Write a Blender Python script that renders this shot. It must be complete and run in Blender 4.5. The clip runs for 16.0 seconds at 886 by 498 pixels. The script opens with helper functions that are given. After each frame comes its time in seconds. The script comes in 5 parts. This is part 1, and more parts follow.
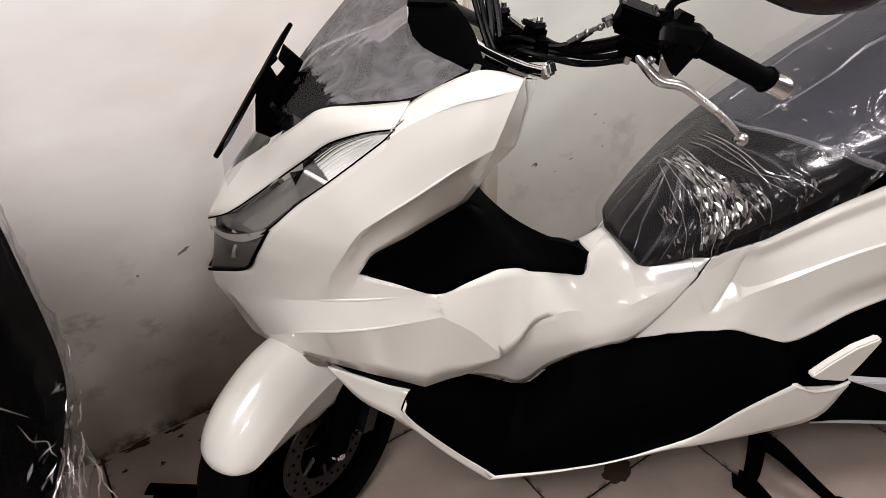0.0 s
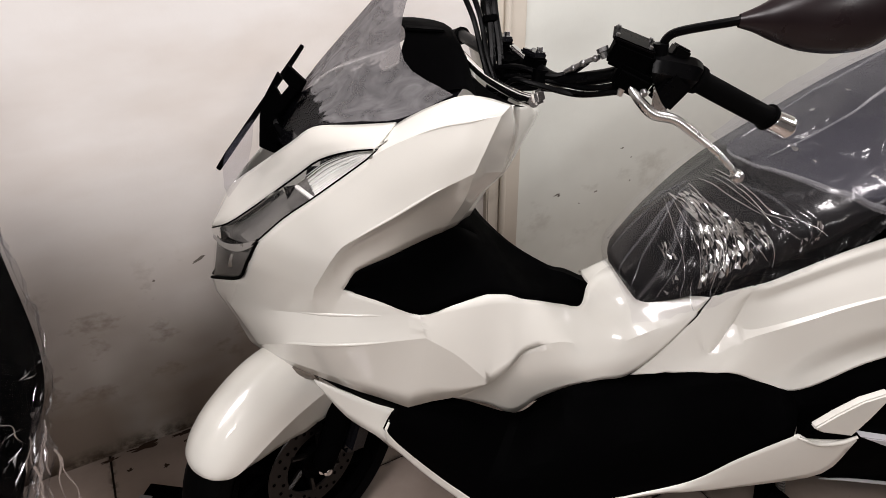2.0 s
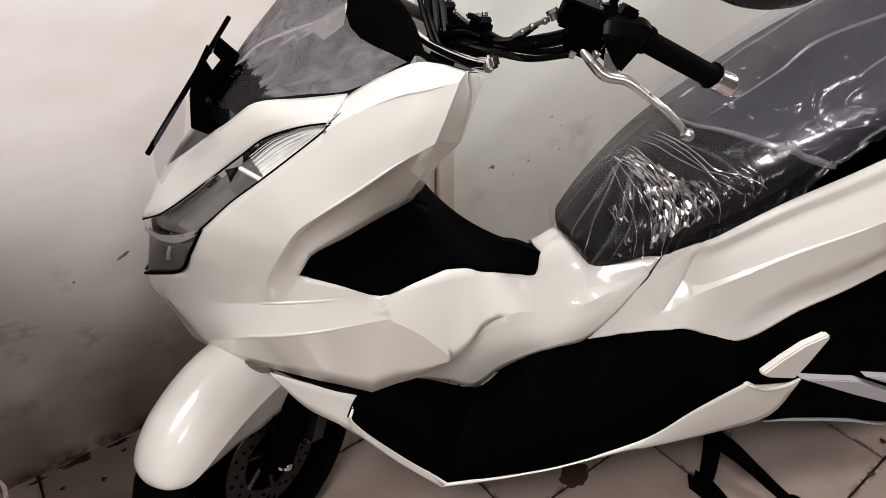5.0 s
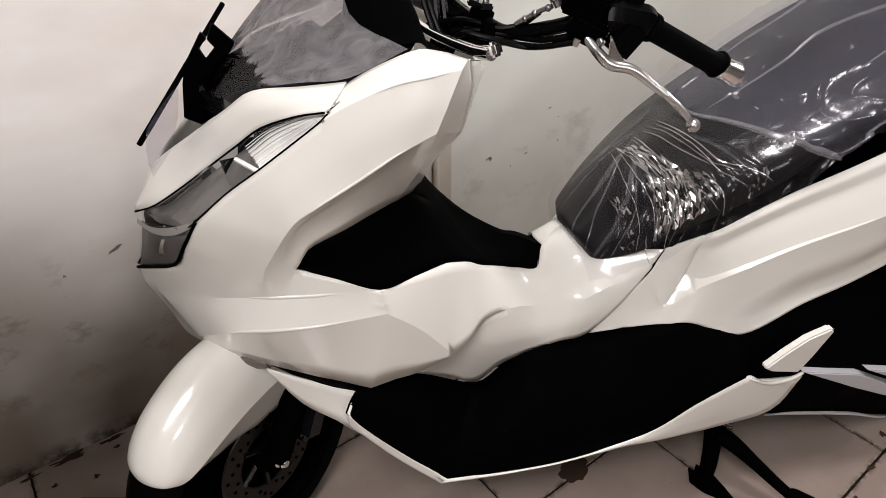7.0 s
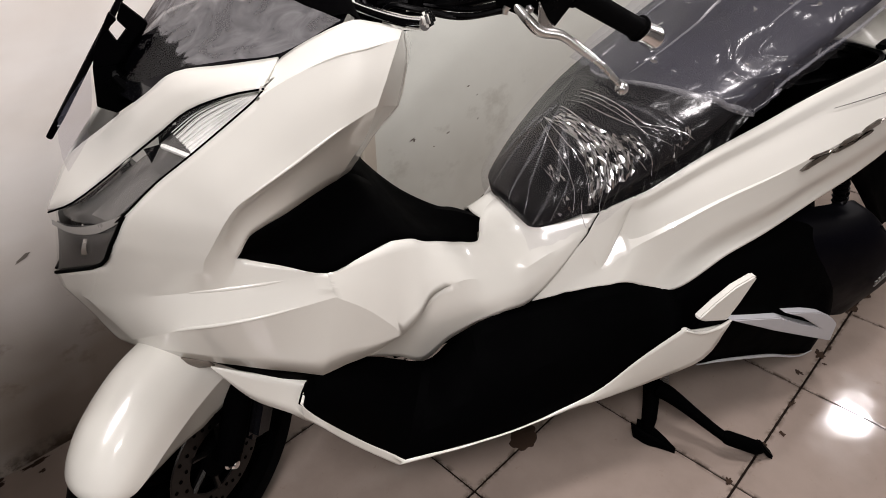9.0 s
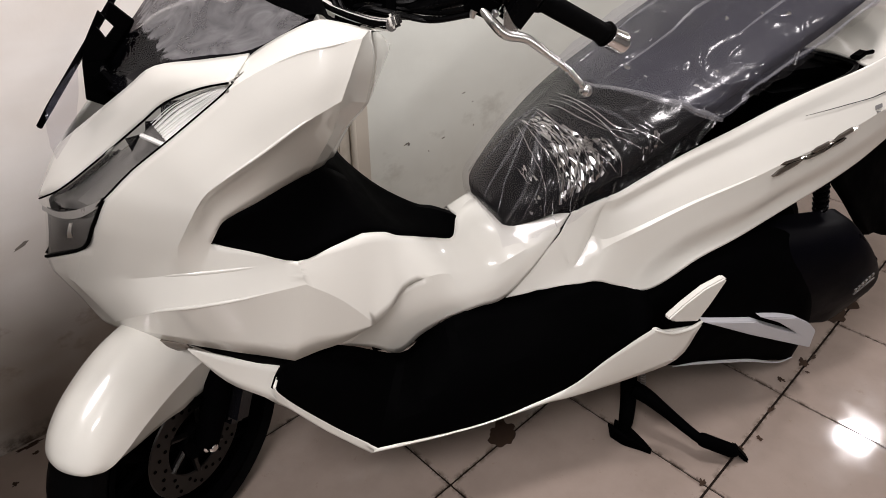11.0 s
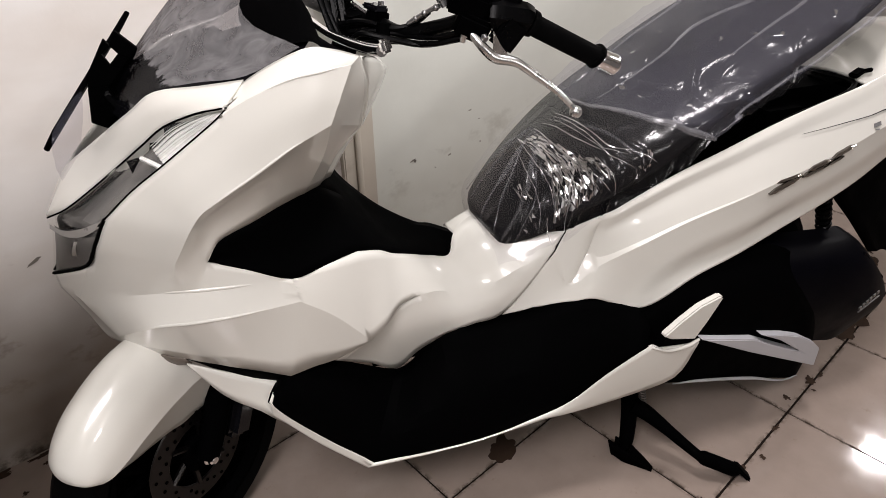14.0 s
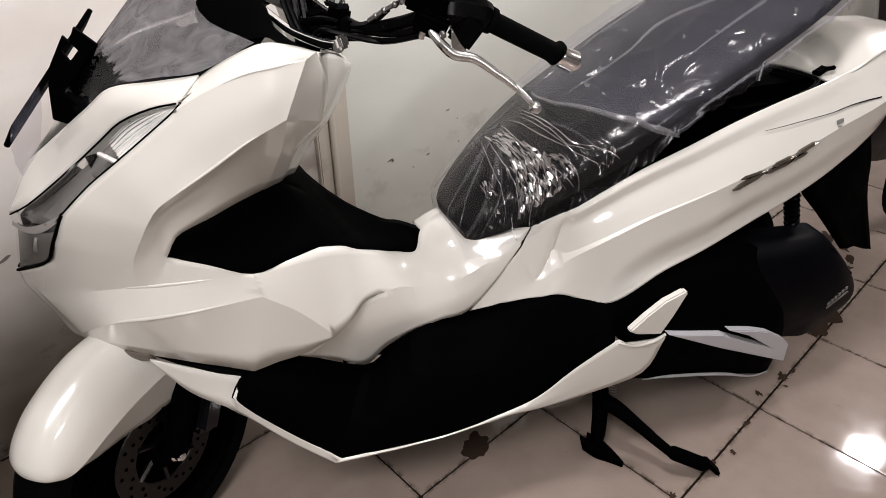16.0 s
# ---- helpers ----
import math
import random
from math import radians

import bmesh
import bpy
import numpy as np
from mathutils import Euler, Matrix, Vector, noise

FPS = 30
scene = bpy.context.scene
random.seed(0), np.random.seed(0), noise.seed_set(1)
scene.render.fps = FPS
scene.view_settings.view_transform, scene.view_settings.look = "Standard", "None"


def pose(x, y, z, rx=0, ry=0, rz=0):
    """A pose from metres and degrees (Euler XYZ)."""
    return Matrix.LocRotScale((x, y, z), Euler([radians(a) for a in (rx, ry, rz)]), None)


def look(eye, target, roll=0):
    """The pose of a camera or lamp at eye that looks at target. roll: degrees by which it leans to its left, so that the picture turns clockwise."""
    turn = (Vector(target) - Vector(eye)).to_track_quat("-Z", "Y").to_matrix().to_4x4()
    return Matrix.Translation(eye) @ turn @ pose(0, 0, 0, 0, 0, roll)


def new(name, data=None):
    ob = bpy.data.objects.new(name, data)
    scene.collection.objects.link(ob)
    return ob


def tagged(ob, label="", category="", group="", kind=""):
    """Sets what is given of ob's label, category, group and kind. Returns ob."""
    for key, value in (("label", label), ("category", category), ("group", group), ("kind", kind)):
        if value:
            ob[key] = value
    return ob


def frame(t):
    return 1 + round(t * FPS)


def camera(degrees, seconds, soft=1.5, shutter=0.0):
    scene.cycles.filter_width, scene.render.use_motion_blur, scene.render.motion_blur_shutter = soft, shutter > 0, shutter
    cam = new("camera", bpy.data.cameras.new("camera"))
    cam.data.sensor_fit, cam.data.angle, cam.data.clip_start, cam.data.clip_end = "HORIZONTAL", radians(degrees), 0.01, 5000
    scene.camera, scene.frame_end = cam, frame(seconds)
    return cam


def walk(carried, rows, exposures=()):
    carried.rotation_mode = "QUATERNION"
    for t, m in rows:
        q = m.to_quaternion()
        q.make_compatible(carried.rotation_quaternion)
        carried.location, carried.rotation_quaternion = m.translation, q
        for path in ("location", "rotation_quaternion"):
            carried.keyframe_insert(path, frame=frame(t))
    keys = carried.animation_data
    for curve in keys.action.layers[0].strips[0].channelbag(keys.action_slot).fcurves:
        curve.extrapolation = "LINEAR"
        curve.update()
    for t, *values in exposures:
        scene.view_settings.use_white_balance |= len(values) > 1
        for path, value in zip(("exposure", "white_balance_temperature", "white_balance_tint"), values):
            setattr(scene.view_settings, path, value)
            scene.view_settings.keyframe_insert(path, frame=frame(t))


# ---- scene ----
cam = camera(69.3, 16.0, soft=0.8)
PATH = [
    (0, (-0.67, -0.573, 1.263), (0.256, 0.821, 0.167), -1.8),
    (0.5, (-0.645, -0.589, 1.259), (0.235, 0.839, 0.17), -1.6),
    (1, (-0.631, -0.602, 1.259), (0.21, 0.871, 0.198), -1.5),
    (1.5, (-0.617, -0.618, 1.258), (0.204, 0.886, 0.227), -1.3),
    (2, (-0.594, -0.634, 1.257), (0.227, 0.879, 0.238), -1.1),
    (2.5, (-0.585, -0.644, 1.258), (0.234, 0.89, 0.271), -1.2),
    (3, (-0.576, -0.646, 1.249), (0.299, 0.847, 0.246), -0.5),
    (3.5, (-0.573, -0.631, 1.25), (0.374, 0.808, 0.235), -0.1),
    (4, (-0.595, -0.607, 1.254), (0.415, 0.787, 0.236), -0.5),
    (4.5, (-0.615, -0.59, 1.243), (0.407, 0.771, 0.194), -0.5),
    (5, (-0.631, -0.579, 1.235), (0.382, 0.768, 0.159), -0.5),
    (7.5, (-0.628, -0.556, 1.219), (0.403, 0.751, 0.112), 0.0),
    (8, (-0.636, -0.554, 1.212), (0.447, 0.697, 0.088), 0.2),
    (8.5, (-0.65, -0.547, 1.207), (0.504, 0.637, 0.082), 0.2),
    (9, (-0.661, -0.532, 1.202), (0.538, 0.607, 0.078), 0.2),
    (9.5, (-0.672, -0.524, 1.197), (0.545, 0.587, 0.063), 0.8),
    (12, (-0.623, -0.672, 1.212), (0.521, 0.572, 0.143), -0.3),
    (12.5, (-0.62, -0.667, 1.222), (0.518, 0.587, 0.158), -0.8),
    (13, (-0.622, -0.659, 1.227), (0.52, 0.604, 0.179), -1.1),
    (13.5, (-0.624, -0.659, 1.225), (0.52, 0.598, 0.171), -0.9),
    (14, (-0.621, -0.658, 1.219), (0.529, 0.588, 0.157), -0.5),
    (14.5, (-0.616, -0.658, 1.218), (0.521, 0.595, 0.153), -0.7),
    (15, (-0.615, -0.67, 1.218), (0.528, 0.588, 0.163), -0.5),
    (15.5, (-0.605, -0.684, 1.214), (0.538, 0.577, 0.165), -0.6),
    (16, (-0.591, -0.705, 1.212), (0.574, 0.534, 0.158), -0.4),
]
walk(cam, [(t, look(eye, target, roll)) for t, eye, target, roll in PATH])

# ---- light: a closed shop room under its ceiling lamps ----
world = bpy.data.worlds.new("world")
scene.world = world
world.use_nodes = True
world.node_tree.nodes["Background"].inputs[0].default_value = (0.9, 0.92, 1.0, 1)
world.node_tree.nodes["Background"].inputs[1].default_value = 0.02
scene.view_settings.exposure = 0.03
LAMPS = [  # place under the ceiling, size, watts
    ((0.30, -0.20, 2.27), (0.26, 0.26), 21),
    ((3.45, -0.5, 2.27), (0.16, 0.16), 38),
    ((-1.35, -0.80, 2.27), (1.0, 0.65), 46),
    # unseen fill, added to brighten the floor and cowl on the right
    ((2.0, -1.3, 2.27), (0.26, 0.26), 17),
]
CEIL = 2.35
SHOPFRONT = ((-1.12, -0.50), (1.78, 2.16), 20)  # high window opening in the back wall: across, height, watts of daylight


# ---- helpers for shapes ----
def spline(pts, n):
    """Points of a smooth curve through pts, n steps from each to the next."""
    p = [Vector(q) for q in pts]
    if len(p) == 2:
        return [p[0].lerp(p[1], i / n) for i in range(n + 1)]
    q = [2 * p[0] - p[1]] + p + [2 * p[-1] - p[-2]]
    out = []
    for i in range(len(p) - 1):
        a, b, c, d = q[i:i + 4]
        for k in range(n):
            t = k / n
            out.append(0.5 * (2 * b + (c - a) * t + (2 * a - 5 * b + 4 * c - d) * t * t + (3 * b - a - 3 * c + d) * t ** 3))
    return out + [p[-1]]


def loft(bm, rows, nu=4, nv=4, bulge=0.0, ref=(-0.2, -1, 0.4)):
    """A smooth sheet through rows of points. bulge: how far the middle of a two-point row stands out, in metres."""
    rows = [[Vector(p) for p in r] for r in rows]
    if bulge and len(rows[0]) == 2:
        out = Vector(ref).normalized() * bulge
        rows = [[r[0], (r[0] + r[1]) / 2 + out, r[1]] for r in rows]
    across = [spline(r, nv) for r in rows]
    lines = [spline([a[j] for a in across], nu) for j in range(len(across[0]))]
    grid = [[bm.verts.new(line[i]) for line in lines] for i in range(len(lines[0]))]
    faces = []
    for i in range(len(grid) - 1):
        for j in range(len(lines) - 1):
            faces.append(bm.faces.new((grid[i][j], grid[i + 1][j], grid[i + 1][j + 1], grid[i][j + 1])))
    total = Vector()
    for f in faces:
        f.normal_update()
        total += f.normal * f.calc_area()
    if total.dot(Vector(ref)) < 0:
        bmesh.ops.reverse_faces(bm, faces=faces)
    return grid


def tube(bm, pts, r, seg=10, n=6, cap=True):
    """A round rod along a smooth curve. r: its radius, or one for each point."""
    path = spline(pts, n)
    rad = [r] * len(pts) if not isinstance(r, (list, tuple)) else list(r)
    radii = [rad[min(i // n, len(rad) - 2)] * (1 - (i - n * min(i // n, len(rad) - 2)) / n) + rad[min(i // n, len(rad) - 2) + 1] * ((i - n * min(i // n, len(rad) - 2)) / n) for i in range(len(path))]
    side = None
    rings = []
    for i, p in enumerate(path):
        d = (path[min(i + 1, len(path) - 1)] - path[max(i - 1, 0)]).normalized()
        side = d.orthogonal() if side is None else (side - d * side.dot(d))
        side.normalize()
        up = d.cross(side)
        rings.append([bm.verts.new(p + (side * math.cos(a) + up * math.sin(a)) * radii[i]) for a in (2 * math.pi * k / seg for k in range(seg))])
    for a, b in zip(rings, rings[1:]):
        for k in range(seg):
            bm.faces.new((a[k], a[(k + 1) % seg], b[(k + 1) % seg], b[k]))
    if cap:
        bm.faces.new(rings[0][::-1])
        bm.faces.new(rings[-1])


def lathe(bm, profile, seg=32, m=Matrix()):
    """Turns (radius, height) pairs round the local y axis, then moves them by m."""
    rings = []
    for r, h in profile:
        rings.append([bm.verts.new(m @ Vector((r * math.cos(a), h, r * math.sin(a)))) for a in (2 * math.pi * k / seg for k in range(seg))])
    for a, b in zip(rings, rings[1:]):
        for k in range(seg):
            bm.faces.new((a[k], a[(k + 1) % seg], b[(k + 1) % seg], b[k]))


def block(bm, m, sx, sy, sz, bevel=0.0, seg=2):
    """A box of that size at the pose m, its edges rounded."""
    made = bmesh.ops.create_cube(bm, size=1)["verts"]
    for v in made:
        v.co = m @ Vector((v.co.x * sx, v.co.y * sy, v.co.z * sz))
    if bevel:
        edges = list({e for v in made for e in v.link_edges})
        bmesh.ops.bevel(bm, geom=edges, offset=bevel, segments=seg, affect="EDGES", clamp_overlap=True)


def prism(bm, outline, m, depth, bevel=0.0):
    """A flat outline of (x, z) pairs, depth thick along local y, at the pose m."""
    front = [bm.verts.new(m @ Vector((x, 0, z))) for x, z in outline]
    back = [bm.verts.new(m @ Vector((x, depth, z))) for x, z in outline]
    faces = [bm.faces.new(front), bm.faces.new(back[::-1])]
    for i in range(len(outline)):
        j = (i + 1) % len(outline)
        faces.append(bm.faces.new((front[j], front[i], back[i], back[j])))
    bmesh.ops.recalc_face_normals(bm, faces=faces)
    if bevel:
        bmesh.ops.bevel(bm, geom=list({e for f in faces for e in f.edges}), offset=bevel, segments=2, affect="EDGES", clamp_overlap=True)


def mesh_of(name, bm, material, smooth=True, angle=32):
    me = bpy.data.meshes.new(name)
    bm.to_mesh(me)
    bm.free()
    me.materials.append(material)
    if smooth:
        me.shade_smooth()
        me.set_sharp_from_angle(angle=radians(angle))
    return me


def part(name, bm, material, parent=None, label="", smooth=True, angle=32):
    """Links a bmesh as one mesh object, under a thing or a part if given."""
    ob = new(name, mesh_of(name, bm, material, smooth, angle))
    ob.parent = parent
    return tagged(ob, label)


MIRROR_Y = 0.025


def panel(name, sheets, material, parent, label="", thick=0.004, mirror=0.025, keep=99, drop=0.0, angle=15):
    """A shell of one or more sheets, each (rows, bulge, steps from row to row); and its twin, of the first few sheets, on the far side."""
    def make(flip):
        bm = bmesh.new()
        for rows, bulge, *steps in sheets[:keep] if flip else sheets:
            loft(bm, rows, *steps, bulge=bulge)
        bmesh.ops.remove_doubles(bm, verts=bm.verts, dist=0.0028)
        if flip:
            for v in bm.verts:
                v.co.y = 2 * mirror - v.co.y
                v.co.z -= drop
            bmesh.ops.reverse_faces(bm, faces=bm.faces)
        ob = part(name, bm, material, parent, label, angle=angle)
        mod = ob.modifiers.new("thickness", "SOLIDIFY")
        mod.thickness, mod.offset = thick, -1
        return ob
    first = make(False)
    make(True)
    return first


# ---- materials ----
def material(name, color, rough=0.5, metal=0.0, coat=0.0, spec=0.5):
    m = bpy.data.materials.new(name)
    m.use_nodes = True
    b = m.node_tree.nodes["Principled BSDF"]
    b.inputs["Base Color"].default_value = (*color, 1)
    b.inputs["Roughness"].default_value = rough
    b.inputs["Metallic"].default_value = metal
    b.inputs["Coat Weight"].default_value = coat
    b.inputs["Coat Roughness"].default_value = 0.05
    b.inputs["Specular IOR Level"].default_value = spec
    return m


class Graph:
    """Short hand for adding nodes to a material."""
    def __init__(self, m):
        self.m, self.t = m, m.node_tree
        self.b = self.t.nodes["Principled BSDF"]
        self.co = self.add("ShaderNodeTexCoord").outputs["Object"]

    def add(self, kind, **values):
        n = self.t.nodes.new(kind)
        for k, v in values.items():
            n.inputs[k.replace("_", " ")].default_value = v
        return n

    def link(self, a, b):
        self.t.links.new(a, b)

    def place(self, scale=(1, 1, 1), turn=(0, 0, 0)):
        n = self.add("ShaderNodeMapping", Scale=scale, Rotation=turn)
        self.link(self.co, n.inputs["Vector"])
        return n.outputs[0]

    def noise(self, scale, detail=4, rough=0.6, vector=None, distortion=0.0):
        n = self.add("ShaderNodeTexNoise", Scale=scale, Detail=detail, Roughness=rough, Distortion=distortion)
        self.link(vector or self.co, n.inputs["Vector"])
        return n.outputs["Fac"]

    def ramp(self, fac, stops):
        n = self.t.nodes.new("ShaderNodeValToRGB")
        e = n.color_ramp.elements
        while len(e) < len(stops):
            e.new(0.5)
        for s, (at, c) in zip(e, stops):
            s.position = at
            s.color = (*c, 1) if not isinstance(c, (int, float)) else (c, c, c, 1)
        self.link(fac, n.inputs[0])
        return n.outputs[0]

    def mix(self, fac, a, b, mode="MIX"):
        n = self.t.nodes.new("ShaderNodeMix")
        n.data_type, n.blend_type = "RGBA", mode
        for value, socket in ((fac, n.inputs[0]), (a, n.inputs[6]), (b, n.inputs[7])):
            if isinstance(value, (int, float)):
                socket.default_value = value
            elif isinstance(value, tuple):
                socket.default_value = (*value, 1)
            else:
                self.link(value, socket)
        return n.outputs[2]

    def bump(self, height, strength=0.2, distance=0.002, normal=None):
        n = self.add("ShaderNodeBump", Strength=strength, Distance=distance)
        self.link(height, n.inputs["Height"])
        if normal:
            self.link(normal, n.inputs["Normal"])
        self.link(n.outputs[0], self.b.inputs["Normal"])
        return n.outputs[0]


def grained(name, color, rough, scale=220, strength=0.15, vary=0.25, **more):
    """A plastic or rubber with a fine grain and uneven gloss."""
    m = material(name, color, rough, **more)
    g = Graph(m)
    g.link(g.mix(g.noise(9), tuple(c * (1 - vary) for c in color), tuple(c * (1 + vary) for c in color)), g.b.inputs["Base Color"])
    g.link(g.ramp(g.noise(14, 6), [(0.3, rough * 0.8), (0.7, min(1, rough * 1.2))]), g.b.inputs["Roughness"])
    g.bump(g.noise(scale, 3), strength, 0.0006)
    return m


def pearl_paint(name, color):
    m = material(name, color, 0.32, coat=0.9)
    g = Graph(m)
    g.b.inputs["Coat Roughness"].default_value = 0.045
    g.link(g.mix(g.noise(6, 3), color, (color[0] * 0.97, color[1] * 0.965, color[2] * 0.95)), g.b.inputs["Base Color"])
    soft = g.t.nodes.new("ShaderNodeBevel")
    soft.samples = 4
    soft.inputs["Radius"].default_value = 0.0012
    n = g.bump(g.noise(55, 2), 0.02, 0.001, soft.outputs[0])
    g.link(n, g.b.inputs["Coat Normal"])
    return m


WHITE = pearl_paint("pearl_white_paint", (0.708, 0.700, 0.650))
BLACK = grained("matt_black_plastic", (0.0007, 0.0007, 0.0008), 0.65, spec=0.008)
AIRBOX = grained("blue_black_plastic", (0.0014, 0.0013, 0.0024), 0.45, 180, 0.06, 0.3, spec=0.025)
SATIN = grained("satin_black_plastic", (0.0012, 0.0012, 0.0014), 0.30, strength=0.08, spec=0.06)
GLOSS = material("gloss_black_plastic", (0.004, 0.004, 0.005), 0.16, coat=0.25, spec=0.3)
MIRROR_SHELL = grained("brown_black_plastic", (0.012, 0.007, 0.008), 0.30, 120, 0.05, 0.3, spec=0.3)
DUCT = grained("grey_brown_plastic", (0.13, 0.11, 0.09), 0.45, 120, 0.1, 0.2)
RED = grained("dark_red_paint", (0.10, 0.004, 0.006), 0.25, 200, 0.02, 0.1, coat=0.6)
RUBBER = grained("black_rubber", (0.0018, 0.0018, 0.0019), 0.7, 120, 0.3, spec=0.03)
CHROME = material("chrome", (0.90, 0.90, 0.90), 0.16, metal=1.0)
DARK_CHROME = grained("dark_chrome", (0.24, 0.22, 0.20), 0.16, 70, 0.9, 0.6, metal=1.0)

ALLOY = grained("brushed_alloy", (0.62, 0.62, 0.61), 0.28, 160, 0.06, 0.08, metal=1.0)
STEEL = grained("dull_steel", (0.30, 0.30, 0.30), 0.38, 160, 0.1, 0.15, metal=1.0)
DARK_STEEL = grained("dark_brake_steel", (0.035, 0.033, 0.032), 0.4, 160, 0.1, 0.3, metal=1.0)
SILVER = grained("silver_paint", (0.46, 0.46, 0.48), 0.4, 200, 0.04, 0.05)
VINYL = material("dark_grey_seat_vinyl", (0.006, 0.0057, 0.0065), 0.6, spec=0.08)
LAMP_GREY = material("grey_lamp_housing", (0.085, 0.080, 0.078), 0.25)
g = Graph(LAMP_GREY)
stretched = g.add("ShaderNodeMapping", Scale=(2, 22, 22))
g.link(g.place((1, 1, 1), (0, 0.677, 0)), stretched.inputs["Vector"])
along = stretched.outputs[0]
g.link(g.ramp(g.noise(1.0, 5, 0.6, along), [(0.35, (0.085, 0.082, 0.080)), (0.58, (0.125, 0.120, 0.116)), (0.76, (0.27, 0.26, 0.25))]), g.b.inputs["Base Color"])
REFLECTOR = grained("silvered_reflector", (0.86, 0.86, 0.84), 0.25, 60, 0.2, 0.25)
LAMP_DARK = grained("smoky_lamp_inside", (0.020, 0.019, 0.020), 0.2, 40, 0.2, 0.6)
LEDGE = grained("pale_lamp_ledge", (0.26, 0.25, 0.235), 0.3, 60, 0.05, 0.2)
GREY = material("grey_sticker_print", (0.2, 0.2, 0.2), 0.6)


def clear(name, tint, gloss, haze, rough=0.04, haze_color=(0.6, 0.6, 0.62), rim=0.0):
    """A thin clear sheet: lets light through, tinted, with some gloss and some milky haze."""
    m = bpy.data.materials.new(name)
    m.use_nodes = True
    t = m.node_tree
    t.nodes.remove(t.nodes["Principled BSDF"])
    add = t.nodes.new
    thru, shine, milk = add("ShaderNodeBsdfTransparent"), add("ShaderNodeBsdfGlossy"), add("ShaderNodeBsdfDiffuse")
    thru.inputs[0].default_value = (*tint, 1)
    shine.inputs["Roughness"].default_value = rough
    milk.inputs[0].default_value = (*haze_color, 1)
    one, two = add("ShaderNodeMixShader"), add("ShaderNodeMixShader")
    one.inputs[0].default_value = haze
    two.inputs[0].default_value = gloss
    if rim:  # more gloss where the sheet is seen at a glance
        facing, power, scale = add("ShaderNodeLayerWeight"), add("ShaderNodeMath"), add("ShaderNodeMath")
        power.operation, scale.operation = "POWER", "MULTIPLY_ADD"
        power.inputs[1].default_value, scale.inputs[1].default_value, scale.inputs[2].default_value = 2.2, rim, gloss
        t.links.new(facing.outputs["Facing"], power.inputs[0])
        t.links.new(power.outputs[0], scale.inputs[0])
        t.links.new(scale.outputs[0], two.inputs[0])
    t.links.new(thru.outputs[0], one.inputs[1])
    t.links.new(milk.outputs[0], one.inputs[2])
    t.links.new(one.outputs[0], two.inputs[1])
    t.links.new(shine.outputs[0], two.inputs[2])
    t.links.new(two.outputs[0], t.nodes["Material Output"].inputs[0])
    return m, t, (shine, milk), one


LENS = clear("clear_lamp_lens", (0.95, 0.95, 0.94), 0.05, 0.006)[0]
WRAP, wrap_tree, wrap_gloss, _ = clear("tight_clear_wrap", (0.92, 0.92, 0.93), 0.004, 0.0, 0.10, (0.6, 0.6, 0.62), 0.03)
SCREEN, screen_tree, screen_gloss, screen_haze = clear("smoked_screen_in_film", (0.34, 0.33, 0.34), 0.03, 0.30, 0.12, (0.42, 0.41, 0.42))
FILM, film_tree, film_gloss, _ = clear("crumpled_clear_film", (0.93, 0.925, 0.935), 0.030, 0.006, 0.20, (0.50, 0.48, 0.53), 0.34)
CLOUDY_FILM, cloudy_tree, cloudy_gloss, _ = clear("cloudy_doubled_film", (0.86, 0.85, 0.87), 0.018, 0.060, 0.18, (0.45, 0.455, 0.58), 0.10)


ROLL = clear("rolled_film_edge", (0.90, 0.90, 0.91), 0.03, 0.085, 0.22, (0.6, 0.6, 0.63), 0.06)[0]
CRUSH = clear("crushed_clear_film", (0.9, 0.9, 0.9), 0.62, 0.006, 0.20)[0]
MIST = clear("gathered_film", (0.93, 0.93, 0.94), 0.02, 0.030, 0.25, (0.6, 0.6, 0.62), 0.05)[0]
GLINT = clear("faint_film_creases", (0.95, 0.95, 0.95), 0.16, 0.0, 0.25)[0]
FOLD = clear("sharp_folds_of_clear_film", (0.97, 0.97, 0.975), 0.50, 0.03, 0.22)[0]


def crumple(tree, shaders, stretch, size, strength):
    """Fine creases in a film, longer one way than the other."""
    add = tree.nodes.new
    co, place = add("ShaderNodeTexCoord"), add("ShaderNodeMapping")
    place.inputs["Scale"].default_value = stretch
    tree.links.new(co.outputs["Object"], place.inputs[0])
    folds, bump = add("ShaderNodeTexNoise"), add("ShaderNodeBump")
    folds.inputs["Scale"].default_value, folds.inputs["Detail"].default_value = size, 3
    folds.inputs["Distortion"].default_value = 1.6
    tree.links.new(place.outputs[0], folds.inputs["Vector"])
    tree.links.new(folds.outputs["Fac"], bump.inputs["Height"])
    bump.inputs["Strength"].default_value, bump.inputs["Distance"].default_value = strength, 0.012
    for s in shaders:
        tree.links.new(bump.outputs[0], s.inputs["Normal"])


crumple(film_tree, film_gloss[:1], (1.0, 1.0, 0.6), 26, 0.11)
crumple(wrap_tree, wrap_gloss[:1], (1.0, 1.0, 0.5), 30, 0.5)
crumple(cloudy_tree, cloudy_gloss[:1], (1.0, 1.0, 0.5), 16, 0.20)
crumple(screen_tree, screen_gloss[:1], (1.0, 0.5, 0.6), 14, 0.35)
streaks, spot, tone = screen_tree.nodes.new("ShaderNodeTexNoise"), screen_tree.nodes.new("ShaderNodeTexCoord"), screen_tree.nodes.new("ShaderNodeMapRange")
turned = screen_tree.nodes.new("ShaderNodeMapping")
turned.inputs["Rotation"].default_value, turned.inputs["Scale"].default_value = (0.5, 0.7, 0.2), (12, 34, 34)
